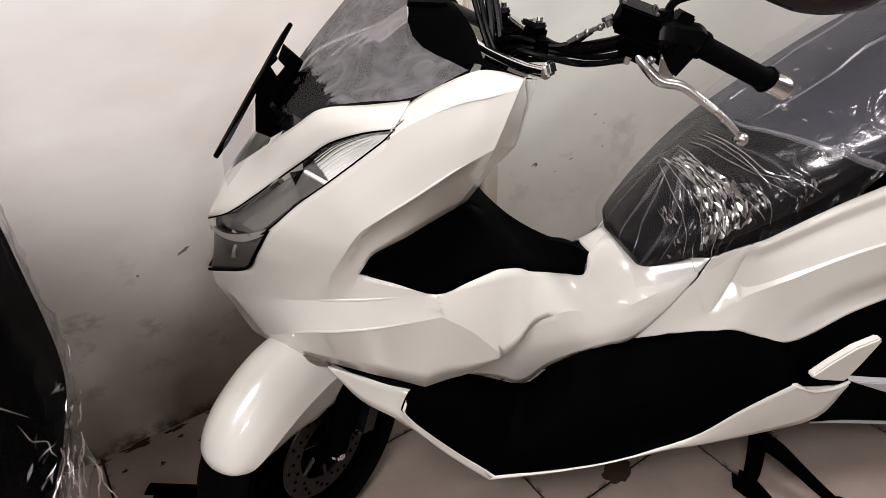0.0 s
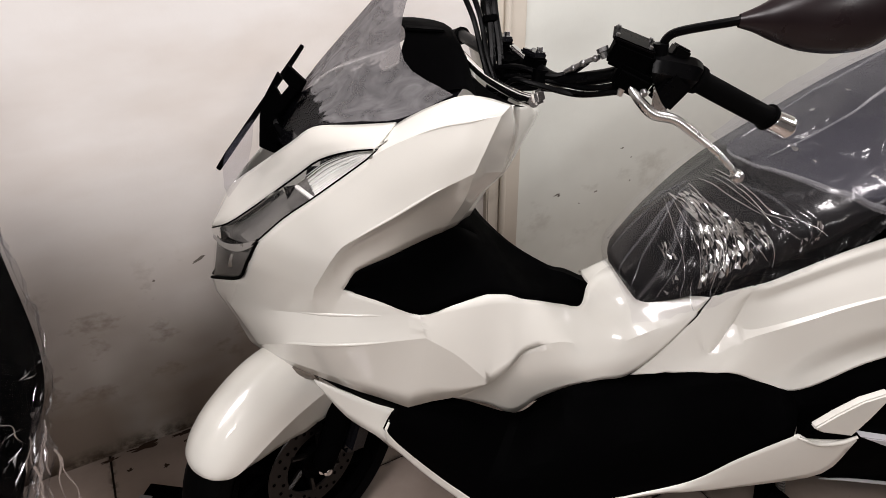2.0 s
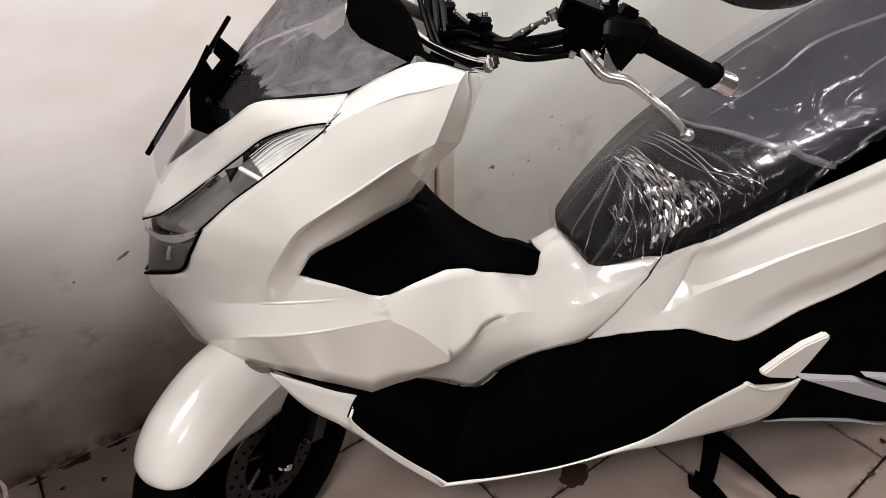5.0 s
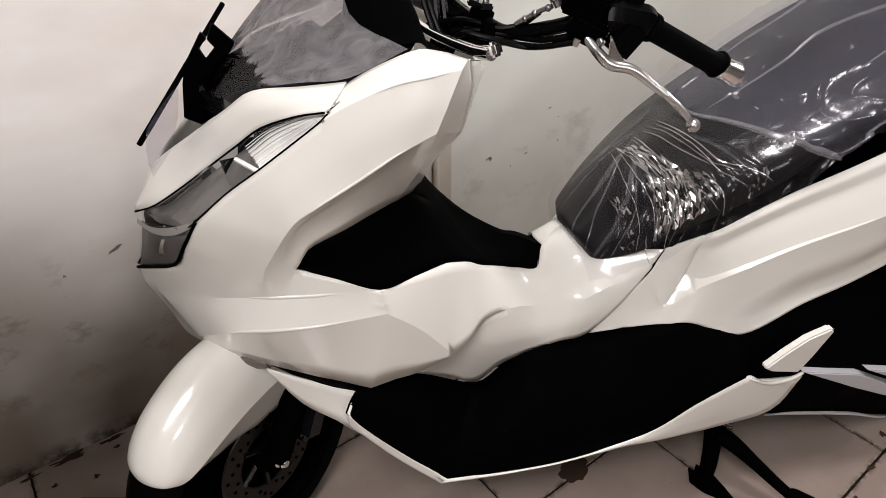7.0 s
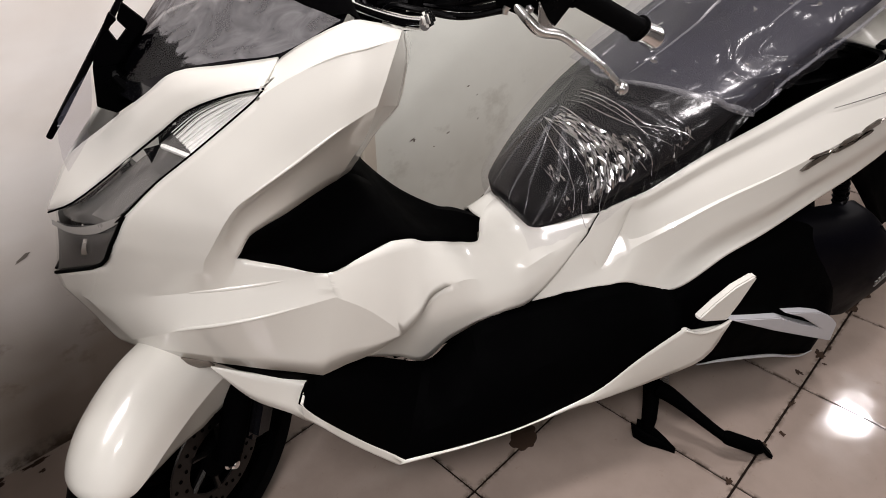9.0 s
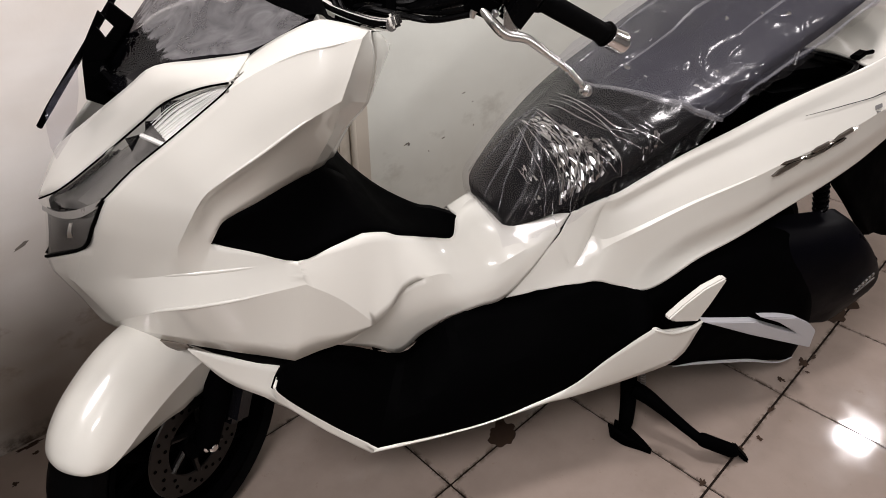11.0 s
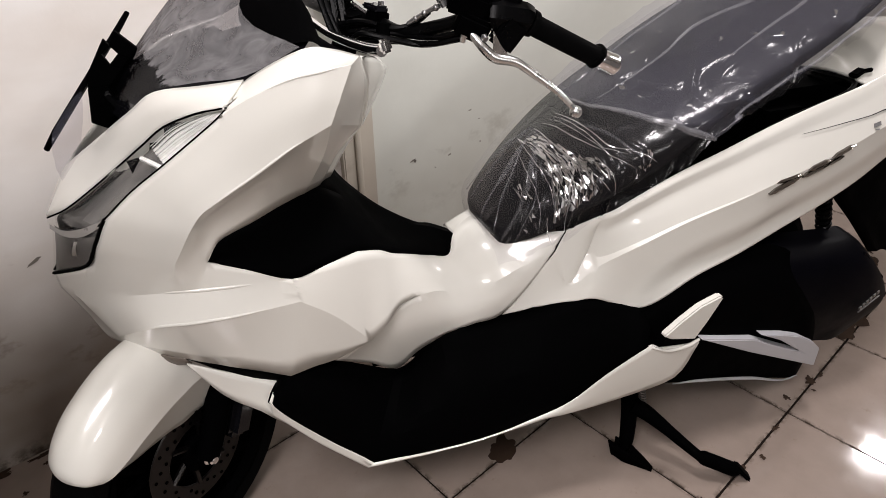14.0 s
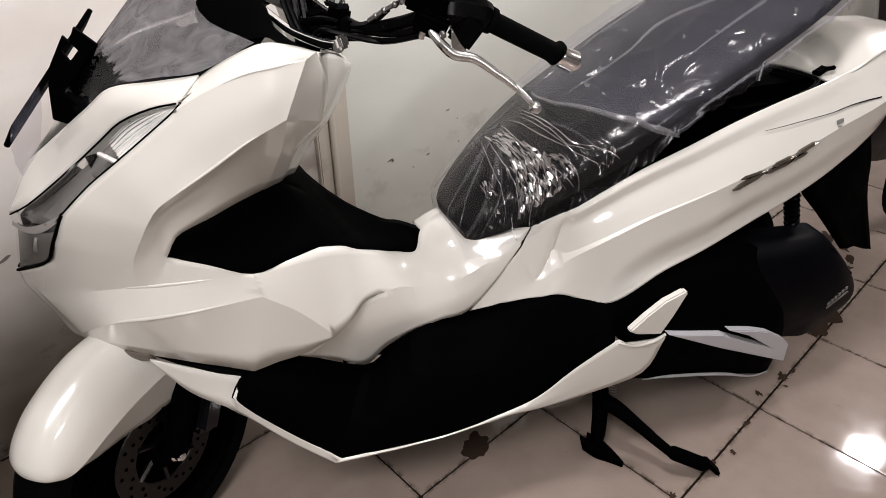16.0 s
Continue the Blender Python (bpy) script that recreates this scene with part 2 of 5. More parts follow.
screen_tree.links.new(spot.outputs["Object"], turned.inputs[0])
screen_tree.links.new(turned.outputs[0], streaks.inputs["Vector"])
streaks.inputs["Scale"].default_value, streaks.inputs["Detail"].default_value, streaks.inputs["Distortion"].default_value = 1.0, 5, 1.6
tone.inputs["From Min"].default_value, tone.inputs["From Max"].default_value = 0.40, 0.72
tone.inputs["To Min"].default_value, tone.inputs["To Max"].default_value = 0.22, 0.42
screen_tree.links.new(streaks.outputs["Fac"], tone.inputs["Value"])
# the film stops short of the screen's foot at the nose, in a ragged line
axes, ragged, hem, stop = (screen_tree.nodes.new(k) for k in ("ShaderNodeSeparateXYZ", "ShaderNodeMath", "ShaderNodeMapRange", "ShaderNodeMath"))
screen_tree.links.new(spot.outputs["Object"], axes.inputs[0])
ragged.operation, ragged.inputs[1].default_value = "MULTIPLY_ADD", 0.10
screen_tree.links.new(streaks.outputs["Fac"], ragged.inputs[0])
along_hem = screen_tree.nodes.new("ShaderNodeMath")
along_hem.operation, along_hem.inputs[1].default_value = "MULTIPLY_ADD", 1.1
screen_tree.links.new(axes.outputs["Z"], along_hem.inputs[0])
screen_tree.links.new(axes.outputs["X"], along_hem.inputs[2])
screen_tree.links.new(along_hem.outputs[0], ragged.inputs[2])
hem.inputs["From Min"].default_value, hem.inputs["From Max"].default_value = 0.713, 0.722
screen_tree.links.new(ragged.outputs[0], hem.inputs["Value"])
stop.operation = "MULTIPLY"
screen_tree.links.new(tone.outputs[0], stop.inputs[0])
screen_tree.links.new(hem.outputs[0], stop.inputs[1])
screen_tree.links.new(stop.outputs[0], screen_haze.inputs[0])


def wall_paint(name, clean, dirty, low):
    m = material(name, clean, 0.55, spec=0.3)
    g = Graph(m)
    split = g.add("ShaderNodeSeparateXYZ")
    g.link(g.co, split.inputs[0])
    # grime and smudges where wheels and feet rub the wall's foot, plus painted shade
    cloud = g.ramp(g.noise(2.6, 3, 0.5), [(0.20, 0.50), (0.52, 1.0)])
    # steady darkening downward, also stands in for shade low on the wall
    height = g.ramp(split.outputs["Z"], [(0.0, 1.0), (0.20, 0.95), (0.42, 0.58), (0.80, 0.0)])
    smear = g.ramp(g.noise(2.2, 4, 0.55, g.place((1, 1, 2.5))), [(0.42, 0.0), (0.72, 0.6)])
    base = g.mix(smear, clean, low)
    grime_shade = tuple(0.84 * a + 0.16 * b for a, b in zip(dirty, low))
    base = g.mix(g.mix(1.0, cloud, height, "MULTIPLY"), base, grime_shade)
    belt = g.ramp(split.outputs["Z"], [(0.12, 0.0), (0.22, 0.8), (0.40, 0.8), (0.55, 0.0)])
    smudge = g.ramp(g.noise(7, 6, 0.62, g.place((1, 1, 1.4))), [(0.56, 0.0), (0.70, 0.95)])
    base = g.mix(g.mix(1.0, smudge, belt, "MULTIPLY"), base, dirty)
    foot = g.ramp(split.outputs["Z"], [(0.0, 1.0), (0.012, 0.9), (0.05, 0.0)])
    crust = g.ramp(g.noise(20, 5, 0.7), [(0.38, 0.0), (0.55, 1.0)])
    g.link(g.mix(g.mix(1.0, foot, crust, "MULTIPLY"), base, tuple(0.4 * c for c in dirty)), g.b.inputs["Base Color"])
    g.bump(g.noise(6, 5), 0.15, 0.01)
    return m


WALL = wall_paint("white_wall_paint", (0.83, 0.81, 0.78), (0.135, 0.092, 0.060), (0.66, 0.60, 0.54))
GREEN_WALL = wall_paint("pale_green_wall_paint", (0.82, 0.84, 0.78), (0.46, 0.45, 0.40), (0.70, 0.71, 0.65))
CREAM = wall_paint("cream_door_frame_paint", (0.70, 0.65, 0.56), (0.3, 0.25, 0.2), (0.6, 0.55, 0.47))
CEILING = wall_paint("white_ceiling_paint", (0.75, 0.74, 0.72), (0.7, 0.7, 0.68), (0.7, 0.69, 0.67))


def tile_glaze():
    m = material("cream_floor_tile_glaze", (0.38, 0.34, 0.30), 0.14, spec=0.5)
    g = Graph(m)
    info = g.t.nodes.new("ShaderNodeObjectInfo")
    where = g.t.nodes.new("ShaderNodeVectorMath")
    where.operation = "MULTIPLY_ADD"
    g.link(info.outputs["Random"], where.inputs[0])
    where.inputs[1].default_value = (37, 23, 11)
    g.link(g.co, where.inputs[2])
    v = where.outputs[0]
    base = g.mix(info.outputs["Random"], (0.285, 0.230, 0.196), (0.330, 0.268, 0.230))
    base = g.mix(g.ramp(g.noise(9, 6, 0.6, v), [(0.4, 0.0), (0.75, 0.5)]), base, (0.22, 0.175, 0.145))
    dirt = g.ramp(g.noise(30, 8, 0.75, v), [(0.62, 0.0), (0.74, 0.8)])
    base = g.mix(dirt, base, (0.22, 0.16, 0.11))
    # dirt caught along the joints, broken up unevenly
    split = g.add("ShaderNodeSeparateXYZ")
    g.link(g.co, split.inputs[0])
    rims = []
    for axis in "XY":
        n = g.t.nodes.new("ShaderNodeMath")
        n.operation = "ABSOLUTE"
        g.link(split.outputs[axis], n.inputs[0])
        rims.append(n.outputs[0])
    rim = g.t.nodes.new("ShaderNodeMath")
    rim.operation = "MAXIMUM"
    g.link(rims[0], rim.inputs[0])
    g.link(rims[1], rim.inputs[1])
    near = g.ramp(rim.outputs[0], [(0.188, 0.0), (0.196, 0.55), (0.198, 1.0)])
    caught = g.mix(1.0, near, g.ramp(g.noise(38, 5, 0.7, v), [(0.46, 0.0), (0.56, 1.0)]), "MULTIPLY")
    streak = g.ramp(g.noise(26, 3, 0.6, g.place((1, 9, 1), (0, 0, 0.5))), [(0.70, 0.0), (0.76, 0.5)])
    base = g.mix(streak, base, (0.24, 0.20, 0.17))
    g.link(g.mix(caught, base, (0.05, 0.035, 0.025)), g.b.inputs["Base Color"])
    g.link(g.ramp(g.noise(12, 6, 0.6, v), [(0.35, 0.05), (0.7, 0.11)]), g.b.inputs["Roughness"])
    g.bump(g.noise(7, 3, 0.5, v), 0.03, 0.003)
    return m


SHUTTER = grained("grey_unlit_shop_wall", (0.16, 0.155, 0.15), 0.6, 30, 0.1)
TILE = tile_glaze()
GROUT = grained("dirty_dark_grout", (0.012, 0.008, 0.006), 0.9, 90, 0.5, spec=0.1)
STAIN = grained("dried_brown_stain", (0.034, 0.020, 0.013), 0.75, 60, 0.8, 0.7, spec=0.15)
SCUFF = grained("grey_scuff_mark", (0.16, 0.14, 0.12), 0.7, 80, 0.4, 0.5)


# ---- the room ----
def slab(name, x0, x1, y0, y1, z0, z1, mat, label, category):
    bm = bmesh.new()
    block(bm, pose((x0 + x1) / 2, (y0 + y1) / 2, (z0 + z1) / 2), x1 - x0, y1 - y0, z1 - z0)
    ob = new(name, mesh_of(name, bm, mat, False))
    return tagged(ob, label, category, kind="structure")


WALL_Y = 0.765
slab("wall_north", -3.2, 0.30, WALL_Y, WALL_Y + 0.15, 0, CEIL, WALL, "white painted wall scuffed and grimy near the floor, with shade painted in", "wall")
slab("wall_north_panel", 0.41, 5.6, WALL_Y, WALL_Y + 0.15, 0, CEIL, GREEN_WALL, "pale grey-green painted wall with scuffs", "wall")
slab("wall_west", -3.2, -3.05, -3.4, WALL_Y, 0, CEIL, SHUTTER, "plain grey side wall of the shop", "wall")
slab("wall_east", 5.45, 5.6, -3.4, WALL_Y, 0, CEIL, SHUTTER, "plain grey side wall of the shop", "wall")
(ex0, ex1), (ez0, ez1), day = SHOPFRONT
slab("wall_south", ex1, 5.6, -3.55, -3.4, 0, CEIL, SHUTTER, "plain grey back wall of the shop", "wall")
slab("wall_south_end", -3.2, ex0, -3.55, -3.4, 0, CEIL, SHUTTER, "plain grey back wall of the shop", "wall")
slab("wall_south_lintel", ex0, ex1, -3.55, -3.4, ez1, CEIL, SHUTTER, "plain grey wall over the window opening", "wall")
slab("wall_south_sill", ex0, ex1, -3.55, -3.4, 0, ez0, SHUTTER, "plain grey wall under the window opening", "wall")
light = bpy.data.lights.new("daylight", "AREA")  # stands in for the sky's light in the window opening
light.shape, light.size, light.size_y, light.energy = "RECTANGLE", ex1 - ex0, ez1 - ez0, day
light.color = (1.0, 0.96, 0.95)
new("daylight", light).matrix_world = pose((ex0 + ex1) / 2, -3.45, (ez0 + ez1) / 2, 90, 0, 0)
slab("ceiling", -3.2, 5.6, -3.55, WALL_Y + 0.15, CEIL, CEIL + .1, CEILING, "plain white ceiling", "ceiling")
floor = slab("floor", -3.2, 5.6, -3.55, WALL_Y + 0.15, -0.06, -0.004, GROUT, "cream glazed floor tiles with dirty dark joints", "floor")

# a painted post of a door frame, with a conduit beside it, between the two walls
bm = bmesh.new()
block(bm, pose(0.355, WALL_Y + 0.065, CEIL / 2), 0.11, 0.17, CEIL, 0.004)
jamb = new("trim", mesh_of("trim", bm, CREAM))
tagged(jamb, "cream painted door frame post set in the wall", "door frame", kind="structure")
bm = bmesh.new()
tube(bm, [(0.345, WALL_Y - 0.030, 0.33), (0.345, WALL_Y - 0.030, 1.2), (0.345, WALL_Y - 0.030, CEIL - .01)], 0.009, 12)
conduit = new("conduit", mesh_of("conduit", bm, CREAM))
tagged(conduit, "cream plastic cable conduit on the door frame post", "conduit", kind="structure")

# ceiling lamps, all out of view; the last is an added fill
for (x, y, z), (w, d), watts in LAMPS:
    light = bpy.data.lights.new("lamp", "AREA")
    light.shape, light.size, light.size_y, light.energy = "RECTANGLE", w, d, watts
    light.color = (1.0, 0.94, 0.95)
    new("lamp", light).matrix_world = pose(x, y, z - 0.045)
    bm = bmesh.new()
    block(bm, pose(x, y, z), w + 0.06, d + 0.06, 0.08, 0.01)
    fitting = new("ceiling_lamp", mesh_of("ceiling_lamp", bm, CEILING))
    tagged(fitting, "white box lamp fixed under the ceiling, assumed out of view", "lamp", "ceiling lamps")


# ---- the scooter: x to its tail, y to its right, z up ----
HEADING = pose(0.205 * 0.3907, 0.205 * 0.9205, 0, 0, 0, -23)
scooter = new("scooter")
scooter.empty_display_size = 0.2
scooter.matrix_world = HEADING
tagged(scooter, "new pearl white motor scooter with black trim, parked by a wall", "scooter")

# points that neighbouring panels share
TIP, LT0, LTM, LT1, LT2, LT3 = (-.611, .020, .715), (-.565, -.040, .753), (-.510, -.072, .797), (-.459, -.100, .840), (-.391, -.155, .903), (-.346, -.195, .929)
LTR = (-.307, -.222, .941)
LB0, LB1, LB2, LB3, LB4, LB5, LBR, LBL = (-.323, -.222, .927), (-.364, -.214, .896), (-.404, -.205, .866), (-.448, -.190, .832), (-.492, -.175, .791), (-.521, -.150, .738), (-.545, -.118, .693), (-.632, .020, .612)
WSL, COWLA, COWLT, COWLR = (-.275, -.180, .962), (-.202, -.200, .999), (-.156, -.170, .988), (-.118, -.170, .975)
K1A, K1B, K1M, K1C = (-.282, -.228, .950), (-.227, -.235, .971), (-.185, -.236, .977), (-.142, -.225, .980)
SIDE, K2A, K2M, K2B, K2N, K2C, K2O, K2D, K2E = (-.180, -.245, .909), (-.232, -.252, .889), (-.260, -.252, .873), (-.289, -.250, .855), (-.330, -.249, .832), (-.362, -.245, .811), (-.378, -.241, .792), (-.390, -.235, .772), (-.415, -.215, .724)
TL, T3, T2, T1, CIN = (-.374, -.200, .708), (-.353, -.210, .744), (-.304, -.200, .760), (-.250, -.170, .768), (-.193, -.120, .762)
TB, TBM, BT = (-.260, -.215, .6615), (-.323, -.205, .687), (-.148, -.172, .661)
C1L, C1N, C1M, C1O, C1P = (-.586, -.060, .601), (-.503, -.143, .642), (-.429, -.190, .662), (-.394, -.200, .663), (-.343, -.209, .663)
C2Z, C2N, C2L, C2M, C2P = (-.541, -.100, .540), (-.499, -.160, .584), (-.458, -.199, .6115), (-.4115, -.218, .619), (-.345, -.230, .624)
CHS, CHN, BO1, BOM, BOT, BO2, BL1 = (-.555, -.060, .503), (-.515, -.115, .518), (-.443, -.165, .515), (-.364, -.205, .504), (-.287, -.226, .480), (-.247, -.220, .483), (-.207, -.188, .457)
BLB, E1, CS1, CS2, CS3, DIP = (-.253, -.226, .624), (-.199, -.213, .5695), (-.142, -.198, .491), (-.109, -.189, .512), (-.073, -.166, .532), (-.084, -.135, .353)
SMB, SMM, SMT = (.125, -.152, .440), (.230, -.155, .565), (.254, -.150, .604)

# front upper nose
panel("nose_cowl", [([
    (TIP, (-.606, .024, .728)), (LT0, (-.594, .025, .748)), (LTM, (-.562, .020, .796)), (LT1, (-.500, -.035, .853)),
    ((-.425, -.128, .872), (-.437, -.090, .908)), (LT2, (-.396, -.120, .941)), (LT3, (-.336, -.155, .953)), ((-.310, -.220, .941), (-.279, -.179, .962))], 0.006)], WHITE, scooter)

C1R, C2R = TB, BLB
# big side cowl with its creases, knee facet and step
KN1, KN3, KN4, KN5 = (-.204, -.196, .662), (-.107, -.149, .641), (-.048, -.115, .600), (.002, -.095, .574)
ST0, ST1 = (.040, -.095, .5675), (.064, -.055, .586)  # corners of the step under the seat's nose
RDG, RLO, LN1, LN2 = (-.150, -.1975, .8875), (-.171, -.162, .827), (-.107, -.152, .925), (-.120, -.150, .866)
Q1 = (-.480, -.172, .706)
KNEE = [(TB, BLB), (KN1, E1), (BT, CS1), (KN3, CS2), ((-.079, -.133, .619), CS3), (KN4, (-.011, -.150, .531))]  # knee facet, from the tunnel's edge to its foot
KNEE = [(p, tuple((a + b) / 2 + o for a, b, o in zip(p, q, (0, -.001, .001))), q) for p, q in KNEE]
SADDLE = [(KN5, (.018, -.121, .547), (.030, -.140, .515)), (ST0, (.062, -.122, .541), (.080, -.140, .510)), (ST1, (.091, -.108, .554), (.113, -.142, .514)),
          ((.097, -.020, .588), (.124, -.088, .569), (.150, -.145, .532)), ((.150, .020, .582), (.156, -.092, .577), (.195, -.146, .553)), ((.200, .030, .590), (.212, -.105, .592), SMT)]
SKIRT = [((-.150, -.190, .490), (-.176, -.190, .473), BL1), ((-.138, -.184, .492), (-.128, -.166, .440), (-.140, -.158, .405)), ((-.106, -.176, .512), (-.095, -.162, .440), DIP), ((-.071, -.160, .532), (-.055, -.158, .460), (-.040, -.140, .390)),
         ((-.011, -.150, .531), (.000, -.157, .470), (.000, -.148, .415)), ((.030, -.140, .515), (.036, -.155, .470), (.035, -.154, .430)), ((.080, -.140, .510), (.078, -.154, .475), (.070, -.157, .439)), ((.113, -.142, .514), (.120, -.153, .480), SMB),
         ((.150, -.145, .532), (.165, -.152, .516), (.181, -.156, .499)), ((.195, -.146, .553), (.210, -.151, .558), SMM), (SMT, (.243, -.152, .586), (.234, -.154, .570))]
LOW = spline([BLB, E1, CS1], 5)
CHEEK = spline([LBR, Q1, K2E], 4) + spline([K2E, (-.3945, -.2075, .716), TL], 4)[1:] + spline([TL, TBM, TB], 4)[1:]
def matched(pts):
    line = spline(pts, 8)
    return line[0:16:2] + line[16:24] + line[24::2]


BROW = matched([C1L, C1N, C1M, C1O, C1P, C1R])
JAW = matched([C2Z, C2N, C2L, C2M, C2P, C2R])
CHIN = matched([CHS, CHN, BO1, (-.400, -.188, .510), BOM, BOT])
K2S = (-.206, -.249, .899)
panel("front_cowl", [
    ([(LTR, LB0), (WSL, K1A), (COWLA, K1B), (COWLT, K1M), (COWLR, K1C)], 0.001),
    ([(K1C, SIDE), (K1M, K2S), (K1B, K2A), (K1A, K2M), (LB0, K2B), (LB1, K2N), (LB2, K2C), (LB3, K2O), (LB4, K2D), (LB5, K2E)], 0.003),
    ([(LB5, (-.4685, -.185, .732), K2E), (LBR, Q1, K2E)], 0),
    ([(LBL, (-.628, .012, .588)), ((-.600, -.030, .640), (-.605, -.022, .592)), (LBR, C1L)], 0),
    (list(zip(CHEEK, BROW)), 0, 1),
    ([(RDG, RLO, CIN), (SIDE, (-.190, -.208, .850), (-.216, -.143, .765))], 0),
    ([(SIDE, (-.190, -.208, .850), (-.216, -.143, .765)), (K2S, (-.213, -.212, .853), (-.228, -.153, .767)), (K2A, (-.235, -.215, .850), (-.240, -.163, .768)), (K2M, (-.264, -.218, .838), (-.272, -.184, .766)), (K2B, (-.292, -.220, .825), (-.300, -.198, .761)),
      (K2N, (-.330, -.221, .805), (-.330, -.206, .753)), (K2C, (-.358, -.221, .786), (-.350, -.209, .746)), (K2O, (-.372, -.218, .768), (-.360, -.209, .735)), (K2D, (-.384, -.213, .750), (-.367, -.206, .722)), (K2E, (-.3945, -.2075, .716), TL)], 0),
    ([(K1C, (-.130, -.196, .978), COWLR), ((-.161, -.238, .946), (-.135, -.196, .935), LN1), (SIDE, RDG, LN2)], 0),
    ([((-.628, .012, .588), (-.600, -.005, .540)), ((-.605, -.022, .592), (-.575, -.040, .525)), (C1L, C2Z)], 0),
    (list(zip(BROW, JAW)), 0, 1),
    ([((-.600, -.005, .540), (-.590, -.010, .515)), ((-.575, -.040, .525), (-.572, -.040, .505)), (C2Z, CHS)], 0),
    (list(zip(JAW, CHIN)), 0, 1),
    ([(C2R, BOT), (C2R, BO2)], 0),
    (list(zip(LOW[:11], spline([BO2, (-.202, -.209, .479), CS1], 5))), 0, 1),
    (KNEE[:3], 0, 5),
    ([(RDG, RLO), (LN2, (-.160, -.150, .826))], 0),
    ([(RLO, CIN), ((-.160, -.150, .826), (-.186, -.112, .761))], 0),
    (KNEE[2:] + SADDLE, 0, 5),
    (SKIRT, 0, 5),
], WHITE, scooter, "pearl white side cowl with sharp creases", mirror=.030, keep=13, drop=.035, angle=17)

# top of the step in front of the seat, from side to side
bm = bmesh.new()
loft(bm, [[(.064, -.057, .5855), (.070, .000, .570), (.078, .030, .560), (.084, .060, .540)], [(.097, -.022, .5875), (.100, .020, .576), (.104, .042, .563), (.108, .070, .540)],
          [(.150, .018, .582), (.150, .040, .579), (.152, .062, .569), (.154, .090, .545)], [(.205, .028, .588), (.205, .050, .586), (.205, .075, .578), (.205, .100, .555)]], 6, 6, ref=(0, 0, 1))
ob = part("step_top", bm, WHITE, scooter)
ob.modifiers.new("thickness", "SOLIDIFY").thickness = .004

# crisp pressed lines along the creases
for line, r in (([C1N, C1M, C1O, C1P, (-.270, -.2125, .6605)], .0015), ([C2N, C2L, C2M, C2P, (-.262, -.2255, .624)], .0013), ([K1A, K1B, K1M, K1C], .0009), ([K2S, K2A, K2M, K2B, K2N, K2C], .0009)):
    bm = bmesh.new()
    tube(bm, [(x, y + 1.1 * r, z) for x, y, z in line], [2.4 * r * max(.04, math.sin(math.pi * k / (len(line) - 1))) ** .5 for k in range(len(line))], 14, 5)
    part("body_line", bm, WHITE, scooter)

# dull duct that shows under the chin
bm = bmesh.new()
loft(bm, [[(-.535, -.085, .514), (-.531, -.084, .508)], [(-.505, -.120, .515), (-.500, -.112, .492)], [(-.475, -.146, .515), (-.468, -.138, .487)], [(-.445, -.163, .514), (-.438, -.156, .494)]], bulge=.004)
ob = part("chin_duct", bm, DUCT, scooter, "dull grey-brown plastic duct")
ob.modifiers.new("thickness", "SOLIDIFY").thickness = .004

# leg shield behind the steering head
panel("leg_shield", [
    ([(COWLR, (-.078, -.080, .945), (-.036, .030, .905)), (LN1, (-.072, -.070, .902), (-.024, .050, .880)), (LN2, (-.098, -.070, .838), (-.071, .030, .808)), (RLO, (-.145, -.080, .805), (-.114, .000, .776)), (CIN, (-.175, -.090, .758), (-.160, -.060, .748))], 0)],
    WHITE, scooter, mirror=.060)

# black inner side panel that runs along the tunnel
panel("tunnel_panel", [
    ([(TL, (-.373, -.199, .706)), (T3, TBM), (T2, TB), (T1, KN1), (CIN, BT), ((-.130, -.055, .696), KN3),
      ((-.074, .000, .629), KN4), ((.000, .010, .586), KN5), ((.036, -.005, .580), (.0225, -.095, .570)), (ST1, ST0)], -0.010),
    ([((-.150, .025, .740), CIN), ((-.120, .025, .694), (-.130, -.055, .696)), ((-.060, .030, .630), (-.074, .000, .629)), ((.010, .030, .580), (.000, .010, .586)), ((.045, .030, .568), (.036, -.005, .580)), ((.078, -.010, .567), ST1)], 0),
], BLACK, scooter, "matt black inner panel", thick=0.003, mirror=.060, drop=.12)

# long rear side cowl: a rolled rim, a shallow valley, a shoulder that starts in a pointed recess, and a lower edge that flares out again
UPPER = [((.257, -.150, .605), (.233, -.155, .566)), ((.300, -.158, .622), (.2565, -.178, .500)), ((.324, -.162, .631), (.2996, -.187, .5246)), ((.349, -.165, .640), (.3225, -.193, .5422)), ((.400, -.165, .662), (.380, -.203, .5686)), ((.480, -.165, .694), (.487, -.208, .606)),
         ((.580, -.165, .726), (.600, -.215, .638)), ((.680, -.165, .760), (.700, -.216, .666)), ((.780, -.165, .788), (.810, -.213, .695)), ((.893, -.160, .812), (.920, -.206, .730)), ((1.05, -.130, .840), (1.08, -.180, .770)), ((1.25, -.070, .858), (1.25, -.100, .820))]
